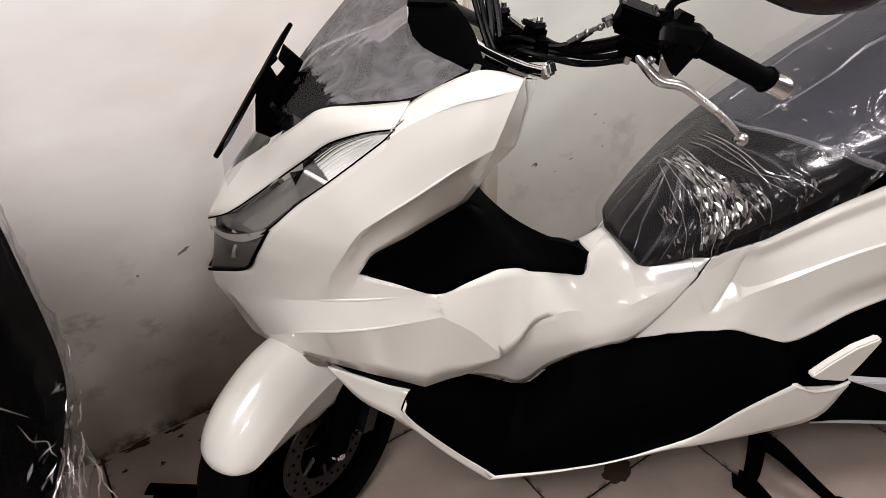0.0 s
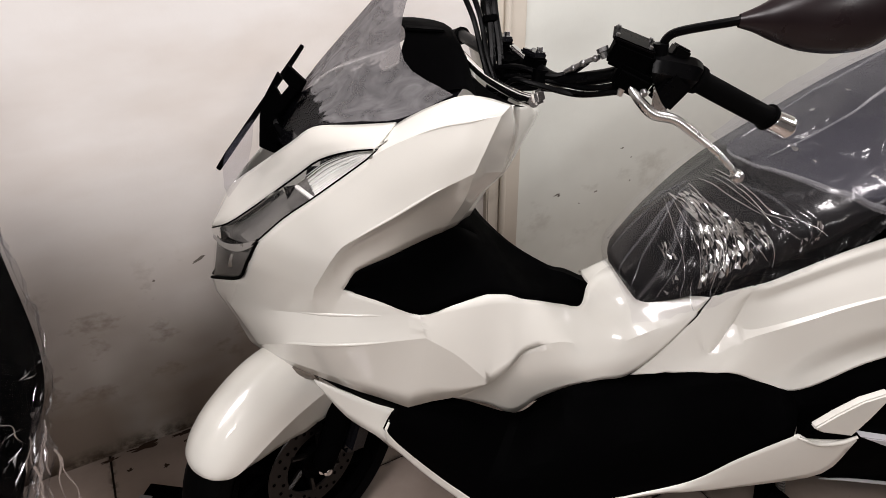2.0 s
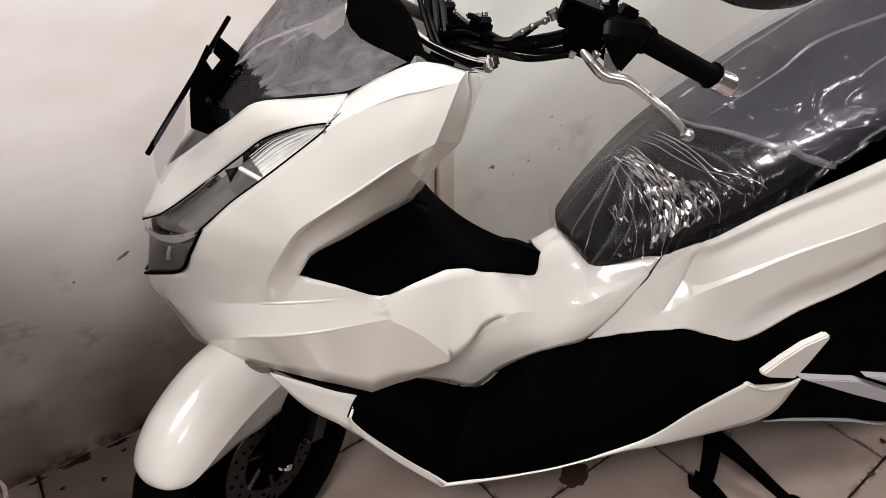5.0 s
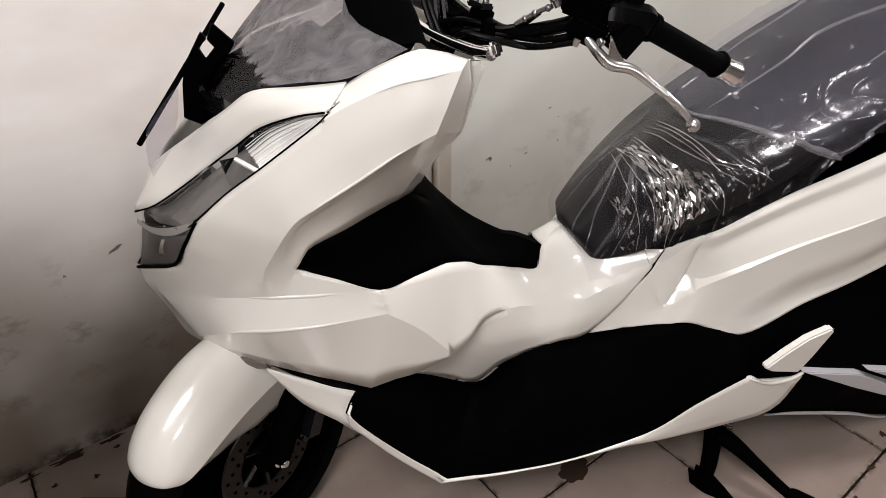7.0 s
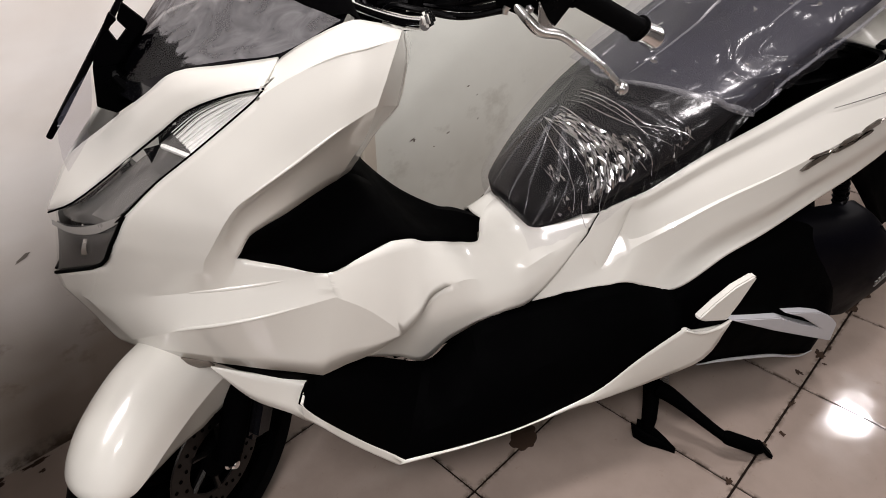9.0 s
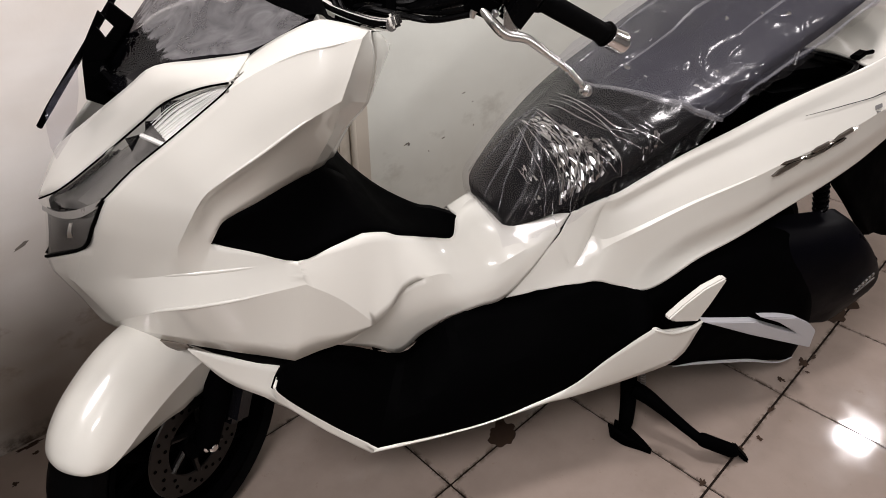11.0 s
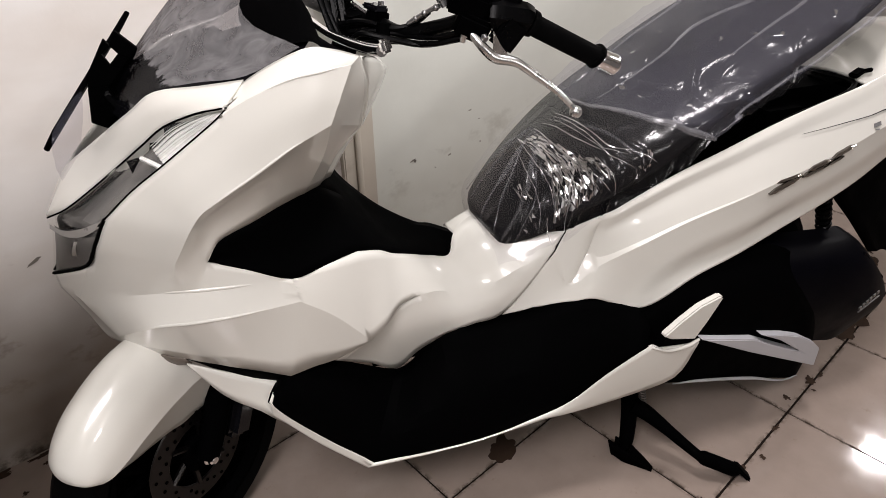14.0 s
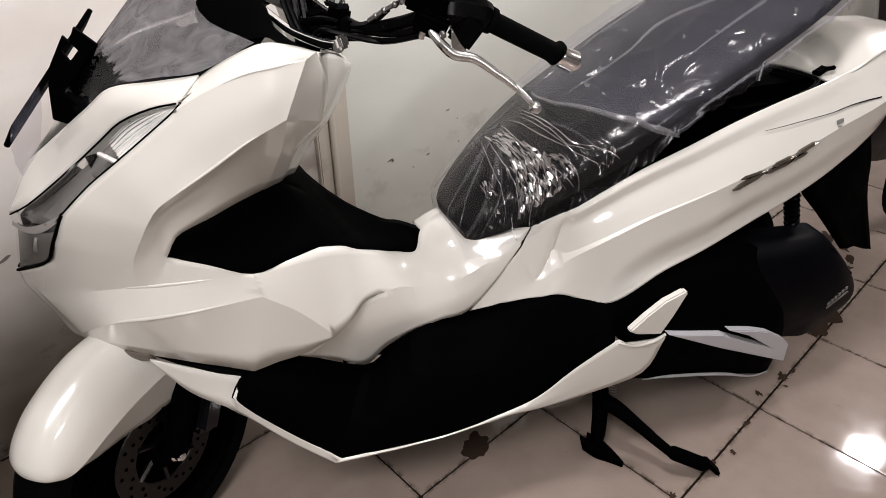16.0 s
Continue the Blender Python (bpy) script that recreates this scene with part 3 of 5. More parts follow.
LOWER = [((.178, -.151, .495), (.130, -.145, .434)), ((.2456, -.179, .4878), (.225, -.182, .463)), ((.281, -.192, .496), (.264, -.197, .470)), ((.3163, -.203, .5062), (.302, -.210, .474)), ((.400, -.211, .500), (.410, -.222, .434)), ((.500, -.214, .540), (.530, -.217, .480)),
         ((.620, -.219, .575), (.622, -.215, .508)), ((.715, -.217, .610), (.744, -.208, .550)), ((.830, -.213, .645), (.855, -.203, .588)), ((.940, -.204, .685), (.965, -.192, .634)), ((1.09, -.175, .735), (1.10, -.160, .695)), ((1.25, -.095, .800), (1.25, -.080, .780))]
RECESS = [0, 0, .008, .0060, .005, .003, .0015, 0, 0, 0, 0, 0]  # how deep the face above the shoulder lies
LEDGE_WIDTH = [0, 0, .036, .013, .008, .005, .003, 0, 0, 0, 0, 0]  # and how broad the ledge over it is, widest at the front
VALLEY = [0, .2, .6, .8, 1, 1, .9, .7, .4, .2, 0, 0]
FLARE = [0, 0, 0, 0, .2, .9, 1, 1, .6, .2, 0, 0]
OUT, RISE = Vector((-.10, -.82, .56)), Vector((.05, .56, .82))
upper, shoulder, lower = [], [], []
for (p, q), (m, e), r, w, f, g in zip(UPPER, LOWER, RECESS, LEDGE_WIDTH, VALLEY, FLARE):
    p, q, m, e = Vector(p), Vector(q), Vector(m), Vector(e)
    foot = q - OUT * r + RISE * w
    upper.append((p, p.lerp(foot, .14) + OUT * .005 * f, p.lerp(foot, .26) + OUT * .001 * f, p.lerp(foot, .38) - OUT * .003 * f, p.lerp(foot, .66) - OUT * .001 * f, foot))
    shoulder.append((foot, q))
    lower.append((q, q.lerp(m, .5), m, m.lerp(e, .50) + Vector((0, .006 * g, 0)), m.lerp(e, .78) + Vector((0, .003 * g, 0)), e + Vector((0, -.003 * g, 0))))
panel("rear_cowl", [(upper[:3], 0, 7), (upper[2:], 0, 7), (shoulder[:3], 0, 7, 1), (shoulder[2:], 0, 7, 1), (lower[:3], 0, 7), (lower[2:], 0, 7)], WHITE, scooter, "long pearl white tail cowl", mirror=.015, drop=.03, angle=24)
bm = bmesh.new()
tube(bm, [(.255, -.1505, .6035), (.243, -.1525, .585), (.2315, -.1552, .5655), (.206, -.1535, .532), (.179, -.1530, .4965), (.152, -.151, .467), (.128, -.150, .4375)], .0011, 8, 5)
part("panel_gap", bm, BLACK, scooter)
# tail top with the grab rail
bm = bmesh.new()
loft(bm, [[(.922, -.152, .810), (.914, -.070, .816), (.918, .025, .802)], [(.985, -.150, .828), (.985, -.070, .840), (.985, .025, .836)],
          [(1.08, -.125, .848), (1.08, -.060, .870), (1.08, .025, .874)], [(1.25, -.070, .858), (1.25, -.040, .866), (1.25, .025, .868)]], 18, 14, ref=(0, 0, 1))
far = [(v.co.x, 2 * .025 - v.co.y, v.co.z) for v in bm.verts]
bm.verts.index_update()
cells = [[v.index for v in f.verts] for f in bm.faces]
twin = [bm.verts.new(p) for p in far]
for cell in cells:
    bm.faces.new([twin[i] for i in cell[::-1]])
bmesh.ops.remove_doubles(bm, verts=bm.verts, dist=.001)
for v in bm.verts:  # hollow for the fingers inside the grab rail
    d = math.hypot((v.co.x - .89) / .110, (v.co.y - .025) / .150)
    v.co.z -= .011 * math.exp(-((d - 1.0) / .22) ** 4) * max(0.0, min(1.0, (v.co.x - .92) / .03))
ob = part("tail_cowl", bm, WHITE, scooter, "white tail top with a hollow grab rail", angle=40)
ob.modifiers.new("thickness", "SOLIDIFY").thickness = .006

# black footboard side panel
panel("footboard", [
    ([((-.311, -.203, .457), (-.325, -.220, .448), (-.330, -.232, .440)), ((-.289, -.222, .482), (-.292, -.236, .440), (-.300, -.236, .395)),
      (BL1, (-.230, -.236, .400), (-.236, -.240, .315)), (DIP, (-.140, -.220, .300), (-.166, -.245, .236)), ((-.032, -.138, .388), (-.060, -.235, .320), (-.075, -.262, .247)),
      ((.016, -.160, .434), (.020, -.240, .340), (.039, -.268, .246)), ((.127, -.143, .431), (.130, -.240, .360), (.161, -.270, .261)),
      ((.225, -.180, .461), (.220, -.245, .370), (.236, -.270, .281)), ((.302, -.208, .472), (.300, -.250, .410), (.303, -.275, .331)), ((.410, -.220, .432), (.400, -.262, .415), (.386, -.285, .388))], 0),
    ([(BO1, (-.420, -.170, .500)), (BOM, (-.360, -.190, .465)), (BOT, (-.311, -.203, .457))], 0),
], BLACK, scooter, "matt black footboard side")
# white lower rim that ends in the passenger step
panel("lower_rim", [
    ([((-.443, -.177, .514), (-.443, -.177, .513)), ((-.380, -.192, .486), (-.397, -.190, .439)), ((-.311, -.205, .458), (-.345, -.214, .408))], 0),
    ([((-.311, -.205, .458), (-.345, -.214, .408)), ((-.329, -.232, .441), (-.325, -.226, .394))], 0),
    ([((-.329, -.232, .441), (-.325, -.226, .394)), ((-.305, -.236, .399), (-.306, -.233, .380)), ((-.236, -.240, .315), (-.256, -.238, .315)), ((-.166, -.245, .237), (-.179, -.245, .228))], 0),
    ([((-.166, -.245, .237), (-.179, -.245, .228)), ((-.075, -.262, .248), (-.075, -.264, .239)), ((.039, -.268, .247), (.038, -.270, .242)), ((.161, -.270, .262), (.161, -.272, .250)),
      ((.236, -.270, .281), (.261, -.272, .247)), ((.303, -.275, .331), (.363, -.275, .253)), ((.386, -.285, .387), (.468, -.288, .284)), ((.400, -.288, .380), (.497, -.300, .378))], 0.003),
], WHITE, scooter, "white lower rim strip")
bm = bmesh.new()
tube(bm, [(.394, -.287, .384), (.430, -.296, .374), (.470, -.300, .378), (.496, -.299, .386)], [.002, .004, .0045, .003], 12)
part("rim_lip", bm, WHITE, scooter)

# folded passenger peg: a flat blade over a dark hinge
bm = bmesh.new()
prism(bm, [(.406, .418), (.426, .405), (.484, .389), (.506, .427), (.531, .480), (.523, .486), (.479, .472), (.440, .446)][::-1], pose(0, -.300, 0), .016, .003)
peg = part("passenger_peg", bm, WHITE, scooter, "folded white passenger peg")
bm = bmesh.new()
block(bm, pose(.446, -.284, .392, 0, 16, 0), .070, .020, .022, .004)
part("hinge", bm, BLACK, peg)

# ---- headlamp ----
def inward(p, d):
    return (p[0] + d * 0.75, p[1] + d * 0.6, p[2] - d * 0.3)


UP_ROWS = [(TIP, (-.606, .010, .705)), (LT0, (-.587, -.030, .716)), (LTM, (-.520, -.130, .752)), ((-.480, -.086, .822), LB4), (LT1, LB3), ((-.425, -.128, .872), LB2), (LT2, LB1), (LT3, LB0), (LTR, (-.309, -.222, .939))]
LOW_ROWS = [((-.606, .010, .705), (-.614, .000, .666), LBL), ((-.587, -.030, .716), (-.585, -.050, .690), (-.600, -.030, .640)), ((-.545, -.090, .740), (-.555, -.090, .715), LBR), (LB4, (-.512, -.160, .760), LB5)]
for flip in (False, True):
    lamp = part("headlamp", bmesh.new(), LAMP_GREY, scooter, "smoky clear headlamp with a bright turn signal above")
    bm = bmesh.new()
    loft(bm, [[inward(p, 0.022) for p in r] for r in UP_ROWS], bulge=0.004)
    inner = [("housing", bm, LAMP_GREY)]
    bm = bmesh.new()
    loft(bm, [[inward(p, 0.004) for p in r] for r in LOW_ROWS])
    block(bm, pose(-.505, .000, .700, 0, -35, 0), .10, .045, .10, .01)
    inner.append(("lower_housing", bm, LAMP_DARK))
    bm = bmesh.new()
    loft(bm, UP_ROWS, bulge=0.008)
    loft(bm, LOW_ROWS)
    inner.append(("lens", bm, LENS))
    bm = bmesh.new()
    SIGNAL = [((-.425, -.128, .872), LB2), (LT2, LB1), (LT3, LB0), (LTR, (-.309, -.222, .939))]
    for f, r in ((.07, 6), (.15, 9), (.24, 5), (.30, 14), (.39, 7), (.45, 16), (.55, 8), (.61, 5), (.69, 15), (.78, 6), (.84, 12), (.93, 7)):  # uneven bright flutes of the turn signal
        tube(bm, [inward(Vector(p).lerp(Vector(q), f + .02 * math.sin(9 * f + 2 * k)), .010) for k, (p, q) in enumerate(SIGNAL)], r * 1e-4, 6, 4)
    tube(bm, [inward((-.432, -.142, .858), 0.003), inward((-.402, -.199, .862), 0.003)], 0.0035, 6, 3)
    loft(bm, [(inward(Vector(p).lerp(Vector(q), .30), .013), inward(Vector(p).lerp(Vector(q), .97), .010)) for p, q in SIGNAL])
    inner.append(("signal_reflector", bm, REFLECTOR))
    bm = bmesh.new()
    loft(bm, [(inward((-.465, -.120, .828), .014), inward((-.448, -.172, .833), .012)), (inward((-.555, -.070, .745), .014), inward((-.525, -.125, .756), .012))])
    inner.append(("light_bar", bm, LAMP_GREY))
    bm = bmesh.new()
    loft(bm, [(inward((-.459, -.113, .846), .006), inward((-.436, -.127, .855), .006)), (inward((-.455, -.120, .836), .006), inward((-.453, -.130, .832), .006))], 2, 2)
    inner.append(("signal_cap", bm, BLACK))
    for line, r in (([r[0] for r in UP_ROWS], .0014), ([r[1] for r in UP_ROWS[:1:-1]], .0012), ([LB4, LB5, LBR, (-.600, -.030, .640), LBL], .0028)):
        bm = bmesh.new()
        tube(bm, line, r, 6, 3, cap=False)
        inner.append(("gasket", bm, BLACK))
    bm = bmesh.new()
    loft(bm, [((-.608, .008, .709), (-.609, .004, .703)), ((-.580, -.044, .720), (-.579, -.050, .712)), ((-.540, -.110, .750), (-.538, -.118, .741)), (inward(LB4, .002), inward((-.495, -.174, .783), .002))], 4, 2)
    inner.append(("ledge", bm, LEDGE))
    bm = bmesh.new()
    loft(bm, [(inward((-.552, -.070, .711), -.013), inward((-.546, -.076, .713), -.013)), (inward((-.558, -.070, .698), -.013), inward((-.552, -.076, .700), -.013)), (inward((-.562, -.068, .686), -.013), inward((-.553, -.075, .688), -.013))], 2, 2)
    inner.append(("lamp_unit", bm, ALLOY))
    for n, b, mat in inner:
        if flip:
            for v in b.verts:
                v.co.y = 2 * MIRROR_Y - v.co.y
            bmesh.ops.reverse_faces(b, faces=b.faces)
        ob = part(n, b, mat, lamp)
        if n == "lens":
            ob.visible_shadow = False

# black liner that closes the body behind the panels
bm = bmesh.new()
for x0, x1, y, z0, z1 in ((-.44, -.24, .10, .56, .82), (-.42, -.12, .13, .42, .66), (-.14, .45, .09, .28, .42), (.25, .95, .10, .45, .60), (.70, 1.16, .13, .56, .79)):
    block(bm, pose((x0 + x1) / 2, .025, (z0 + z1) / 2), x1 - x0, 2 * y, z1 - z0, 0.03)
part("frame_liner", bm, BLACK, scooter)

# ---- screen, plate bracket and dash ----
bm = bmesh.new()
loft(bm, [[(-.470, .025, .915), (-.445, -.060, .915), (-.392, -.118, .943), (-.335, -.153, .957), (-.275, -.178, .966), (-.202, -.192, 1.000)],
          [(-.405, .025, .980), (-.395, -.040, .982), (-.360, -.085, .990), (-.315, -.110, 1.000), (-.280, -.118, 1.015), (-.262, -.120, 1.030)],
          [(-.285, .025, 1.097), (-.282, -.020, 1.098), (-.272, -.050, 1.100), (-.262, -.068, 1.102), (-.255, -.078, 1.106), (-.250, -.082, 1.110)],
          [(-.150, .025, 1.230), (-.152, -.015, 1.232), (-.158, -.040, 1.235), (-.165, -.055, 1.238), (-.172, -.065, 1.240), (-.180, -.070, 1.242)]], ref=(-1, -.6, .6))
half = [v.co.copy() for v in bm.verts]
faces = [[v.index for v in f.verts] for f in (bm.faces, bm.verts.index_update())[0]]
made = [bm.verts.new((c.x, 2 * MIRROR_Y - c.y, c.z)) for c in half]
for f in faces:
    bm.faces.new([made[i] for i in f[::-1]])
bmesh.ops.remove_doubles(bm, verts=bm.verts, dist=0.0005)
screen = part("screen", bm, SCREEN, scooter, "smoked screen still wrapped in clear film")
screen.visible_shadow = False
bm = bmesh.new()
loft(bm, [[(-.480, .025, .880), (-.440, -.075, .890), (-.385, -.112, .925), (-.330, -.145, .940), (-.270, -.170, .950), (-.200, -.175, .985)],
          [(-.425, .025, .950), (-.405, -.045, .948), (-.352, -.088, .958), (-.300, -.120, .975), (-.250, -.145, .990), (-.180, -.150, 1.000)],
          [(-.300, .025, .990), (-.290, -.040, .995), (-.275, -.070, 1.005), (-.255, -.090, 1.010), (-.220, -.110, 1.010), (-.165, -.110, 1.000)]], ref=(-.3, -.6, 1))
part("screen_base", bm, GLOSS, scooter, "gloss black panel under the screen")

bm = bmesh.new()
up = Vector((.4345, .7879, .4364)).normalized()  # the way up the sloping, twisted bracket
across = Vector((-.460, .611, -.645)).normalized()
face = up.cross(across)
side_m = Matrix(((up.x, across.x, face.x, -.498), (up.y, across.y, face.y, .065), (up.z, across.z, face.z, .919), (0, 0, 0, 1)))
prism(bm, [(-.133, -.030), (-.128, -.034), (.045, -.034), (.050, -.026), (.120, -.026), (.133, -.012), (.133, .030), (-.130, .030)], side_m @ pose(0, 0, -.004, 90), .008, .0015)
bracket = part("plate_bracket", bm, BLACK, scooter, "empty black number plate bracket")
bm = bmesh.new()
WEB = pose(0, .016, 0)
for outline in ([(-.440, .996), (-.414, .967), (-.424, .952), (-.442, .962), (-.451, .975)], [(-.442, .962), (-.424, .952), (-.428, .938), (-.4575, .9465), (-.450, .954)],
                [(-.451, .975), (-.465, .964), (-.486, .944), (-.458, .985)], [(-.465, .964), (-.4575, .9465), (-.428, .938), (-.436, .919), (-.496, .916), (-.486, .944)],
                [(-.496, .916), (-.436, .919), (-.423, .885), (-.451, .866), (-.482, .850), (-.505, .863)]):  # web with a square hole
    prism(bm, outline[::-1], WEB, .012, .0010)
block(bm, pose(-.462, .024, .892, 0, -35, 0), .048, .050, .036, .008)
tube(bm, [(-.472, .004, .905), (-.460, -.004, .888), (-.455, .002, .872)], [.005, .008, .005], 10)
part("bracket_arm", bm, BLACK, bracket)
for x, z in ((-.470, .905), (-.459, .884)):
    bm = bmesh.new()
    lathe(bm, [(0, -.004), (.004, -.004), (.005, .002), (.005, .012)], 10, pose(x, .008, z))
    part("bolt", bm, STEEL, bracket)
# loose clear film that hangs from the bracket over the tip of the nose
bm = bmesh.new()
loft(bm, [[(-.492, -.052, .936), (-.500, -.050, .900), (-.512, -.044, .866), (-.520, -.034, .842)], [(-.516, -.056, .914), (-.526, -.058, .880), (-.532, -.054, .850), (-.536, -.040, .824)], [(-.545, -.058, .880), (-.552, -.060, .852), (-.556, -.052, .820), (-.558, -.036, .798)]], 10, 10, ref=(0, -1, .3))
for v in bm.verts:
    v.co.y -= .006 * abs(noise.noise(v.co * 38)) + .004 * noise.noise(v.co * 90)
ob = part("bracket_film", bm, CLOUDY_FILM, bracket, "scrap of loose clear film", angle=80)
ob.visible_shadow = False

dash = part("dash", bmesh.new(), BLACK, scooter, "black instrument housing")
bm = bmesh.new()
loft(bm, [[(-.262, .10, 1.046), (-.262, .025, 1.054), (-.255, -.045, 1.050), (-.268, -.105, 1.022), (-.250, -.150, .995)],
          [(-.225, .10, 1.044), (-.222, .025, 1.050), (-.215, -.050, 1.046), (-.215, -.100, 1.030), (-.215, -.165, .998)],
          [(-.180, .10, 1.030), (-.178, .025, 1.040), (-.178, -.060, 1.040), (-.175, -.100, 1.028), (-.180, -.165, .998)],
          [(-.170, .10, .985), (-.166, .025, .980), (-.162, -.060, .978), (-.160, -.110, .976), (-.160, -.160, .975)]], ref=(0, -.6, 1))
loft(bm, [[(-.170, .10, .985), (-.166, .025, .980), (-.162, -.060, .978), (-.160, -.110, .976), (-.160, -.160, .975)],
          [(-.154, .105, .968), (-.138, .030, .956), (-.123, -.050, .956), (-.106, -.120, .961), (-.095, -.162, .968)]], ref=(.5, -.3, 1))
part("housing", bm, BLACK, dash)
bm = bmesh.new()
block(bm, pose(-.226, .00, 1.048, -6, 6, 0), .060, .085, .005, .002)
part("visor", bm, BLACK, dash)
bm = bmesh.new()
tube(bm, [(-.154, .110, .982), (-.131, .030, .967), (-.114, -.050, .967), (-.097, -.120, .971), (-.086, -.168, .978)], [.006, .0075, .008, .0085, .009], 12)
block(bm, pose(-.080, -.164, .983, 0, -20, -50), .012, .022, .020, .004)
part("trim_ring", bm, CHROME, dash, "chrome trim band")

# ---- handlebar, turned to the left lock ----
bars = part("handlebar", bmesh.new(), BLACK, scooter, "black handlebar turned to its left lock")
bm = bmesh.new()
tube(bm, [(-.135, .225, .985), (-.110, .110, .985), (-.090, .060, .985), (-.050, .005, .980), (-.020, -.045, .970), (.030, -.090, .985), (.075, -.118, 1.000), (.130, -.132, .995), (.300, -.140, .914)], .011, 12)
part("bar", bm, SATIN, bars)
bm = bmesh.new()
block(bm, pose(-.070, .030, .965, 0, 0, 35), .09, .05, .05, .012)
tube(bm, [(-.085, .05, .96), (-.11, .04, .90), (-.15, .03, .80)], .022, 14)
part("stem", bm, BLACK, bars)
for x, y, z in ((-.090, .060, .995), (-.048, .000, .982)):
    bm = bmesh.new()
    block(bm, pose(x, y, z, 8, 10, 35), .032, .030, .036, .005)
    c = part("clamp", bm, BLACK, bars)
    bm = bmesh.new()
    for s in (-.009, .009):
        lathe(bm, [(0, .006), (.005, .006), (.005, -.004), (0, -.004)], 10, pose(x + s, y + s * .3, z + .023, 90))
    part("bolt", bm, CHROME, c)
    bm = bmesh.new()
    block(bm, pose(x - .002, y - .002, z + .021, 8, 10, 35), .033, .031, .009, .003)
    part("clamp_cap", bm, GLOSS, c)
bm = bmesh.new()
block(bm, pose(-.066, .028, .994, 0, 24, -55), .045, .014, .012, .003)
part("link", bm, CHROME, bars)
bm = bmesh.new()
tube(bm, [(.158, -.134, .990), (.165, -.134, .986), (.172, -.134, .982), (.273, -.139, .930), (.283, -.139, .926), (.287, -.139, .923)], [.021, .021, .0165, .0165, .021, .019], 18)
part("grip", bm, RUBBER, bars, "ribbed black rubber grip")
bm = bmesh.new()
tube(bm, [(.286, -.1395, .9235), (.292, -.140, .920), (.316, -.141, .908), (.320, -.141, .906)], [.014, .017, .0195, .016], 20)
part("bar_end", bm, CHROME, bars)
bm = bmesh.new()
tube(bm, [(.098, -.128, 1.004), (.106, -.130, 1.003), (.148, -.133, .994), (.158, -.134, .990)], [.022, .026, .026, .020], 8)
block(bm, pose(.132, -.126, 1.024, 0, 26, -4), .026, .024, .022, .003)
block(bm, pose(.118, -.146, .978, 0, 40, -4), .040, .026, .050, .005)
part("switch_pod", bm, SATIN, bars, "black switch pod")
bm = bmesh.new()
block(bm, pose(.066, -.116, 1.022, 8, 20, -18), .062, .044, .036, .004)
block(bm, pose(.066, -.128, .990, 8, 24, -18), .054, .034, .036, .006)
cyl = part("brake_reservoir", bm, BLACK, bars, "square black brake fluid reservoir")
bm = bmesh.new()
block(bm, pose(.068, -.115, 1.043, 8, 20, -18), .064, .046, .006, .002)
part("cap", bm, SATIN, cyl)
for sx, sy in ((-.025, -.016), (.025, -.016), (-.025, .016), (.025, .016)):
    bm = bmesh.new()
    lathe(bm, [(0, .003), (.003, .003), (.0035, -.003), (0, -.003)], 8, pose(.068, -.115, 1.0465, 8, 20, -18) @ pose(sx, sy, 0, 90))
    part("screw", bm, STEEL, cyl)
bm = bmesh.new()
tube(bm, [(.026, -.095, 1.016), (.012, -.080, 1.006), (-.006, -.066, .992), (-.014, -.060, .986)], [.0040, .0036, .0042, .0034], 10)
for x, y, z in ((.022, -.091, 1.013), (.008, -.077, 1.003), (-.003, -.068, .994)):
    bmesh.ops.create_uvsphere(bm, u_segments=10, v_segments=6, radius=.0054, matrix=pose(x, y, z))
lathe(bm, [(0, -.009), (.006, -.009), (.0066, 0), (.009, .001), (.009, .007), (0, .007)], 10, pose(.030, -.100, 1.024, 60, 0, 40))
part("hose_joint", bm, STEEL, cyl)
bm = bmesh.new()
tube(bm, [(.058, -.133, .988), (.074, -.150, .965), (.094, -.158, .947), (.124, -.168, .940), (.154, -.180, .919), (.180, -.192, .899), (.203, -.202, .876), (.212, -.206, .865)], [.0055, .0075, .0085, .0074, .0064, .0056, .005, .0048], 14)
bmesh.ops.create_uvsphere(bm, u_segments=16, v_segments=12, radius=.0102, matrix=pose(.2145, -.206, .862))
prism(bm, [(0, 0), (.034, -.010), (.012, .016), (-.001, .040)], pose(.089, -.160, .949, 0, 0, -16), .008, .0025)
tube(bm, [(.060, -.135, .984), (.052, -.132, .978), (.050, -.131, .968)], [.006, .0055, .004], 10)
part("brake_lever", bm, ALLOY, bars, "polished alloy brake lever")
bm = bmesh.new()
lathe(bm, [(0, -.006), (.0045, -.005), (.0052, .006), (0, .006)], 12, pose(.078, -.150, .977, 25))
part("pivot_bolt", bm, STEEL, bars)
bm = bmesh.new()
tube(bm, [(.104, -.128, 1.030), (.110, -.130, 1.048), (.128, -.136, 1.058), (.182, -.160, 1.072), (.205, -.167, 1.077)], .0062, 10)
lathe(bm, [(0, .012), (.011, .010), (.012, -.012), (0, -.012)], 12, pose(.103, -.128, 1.030, 90))
mirror = part("mirror", bm, SATIN, bars, "black rear view mirror on a thin stalk")
bm = bmesh.new()
rows = []
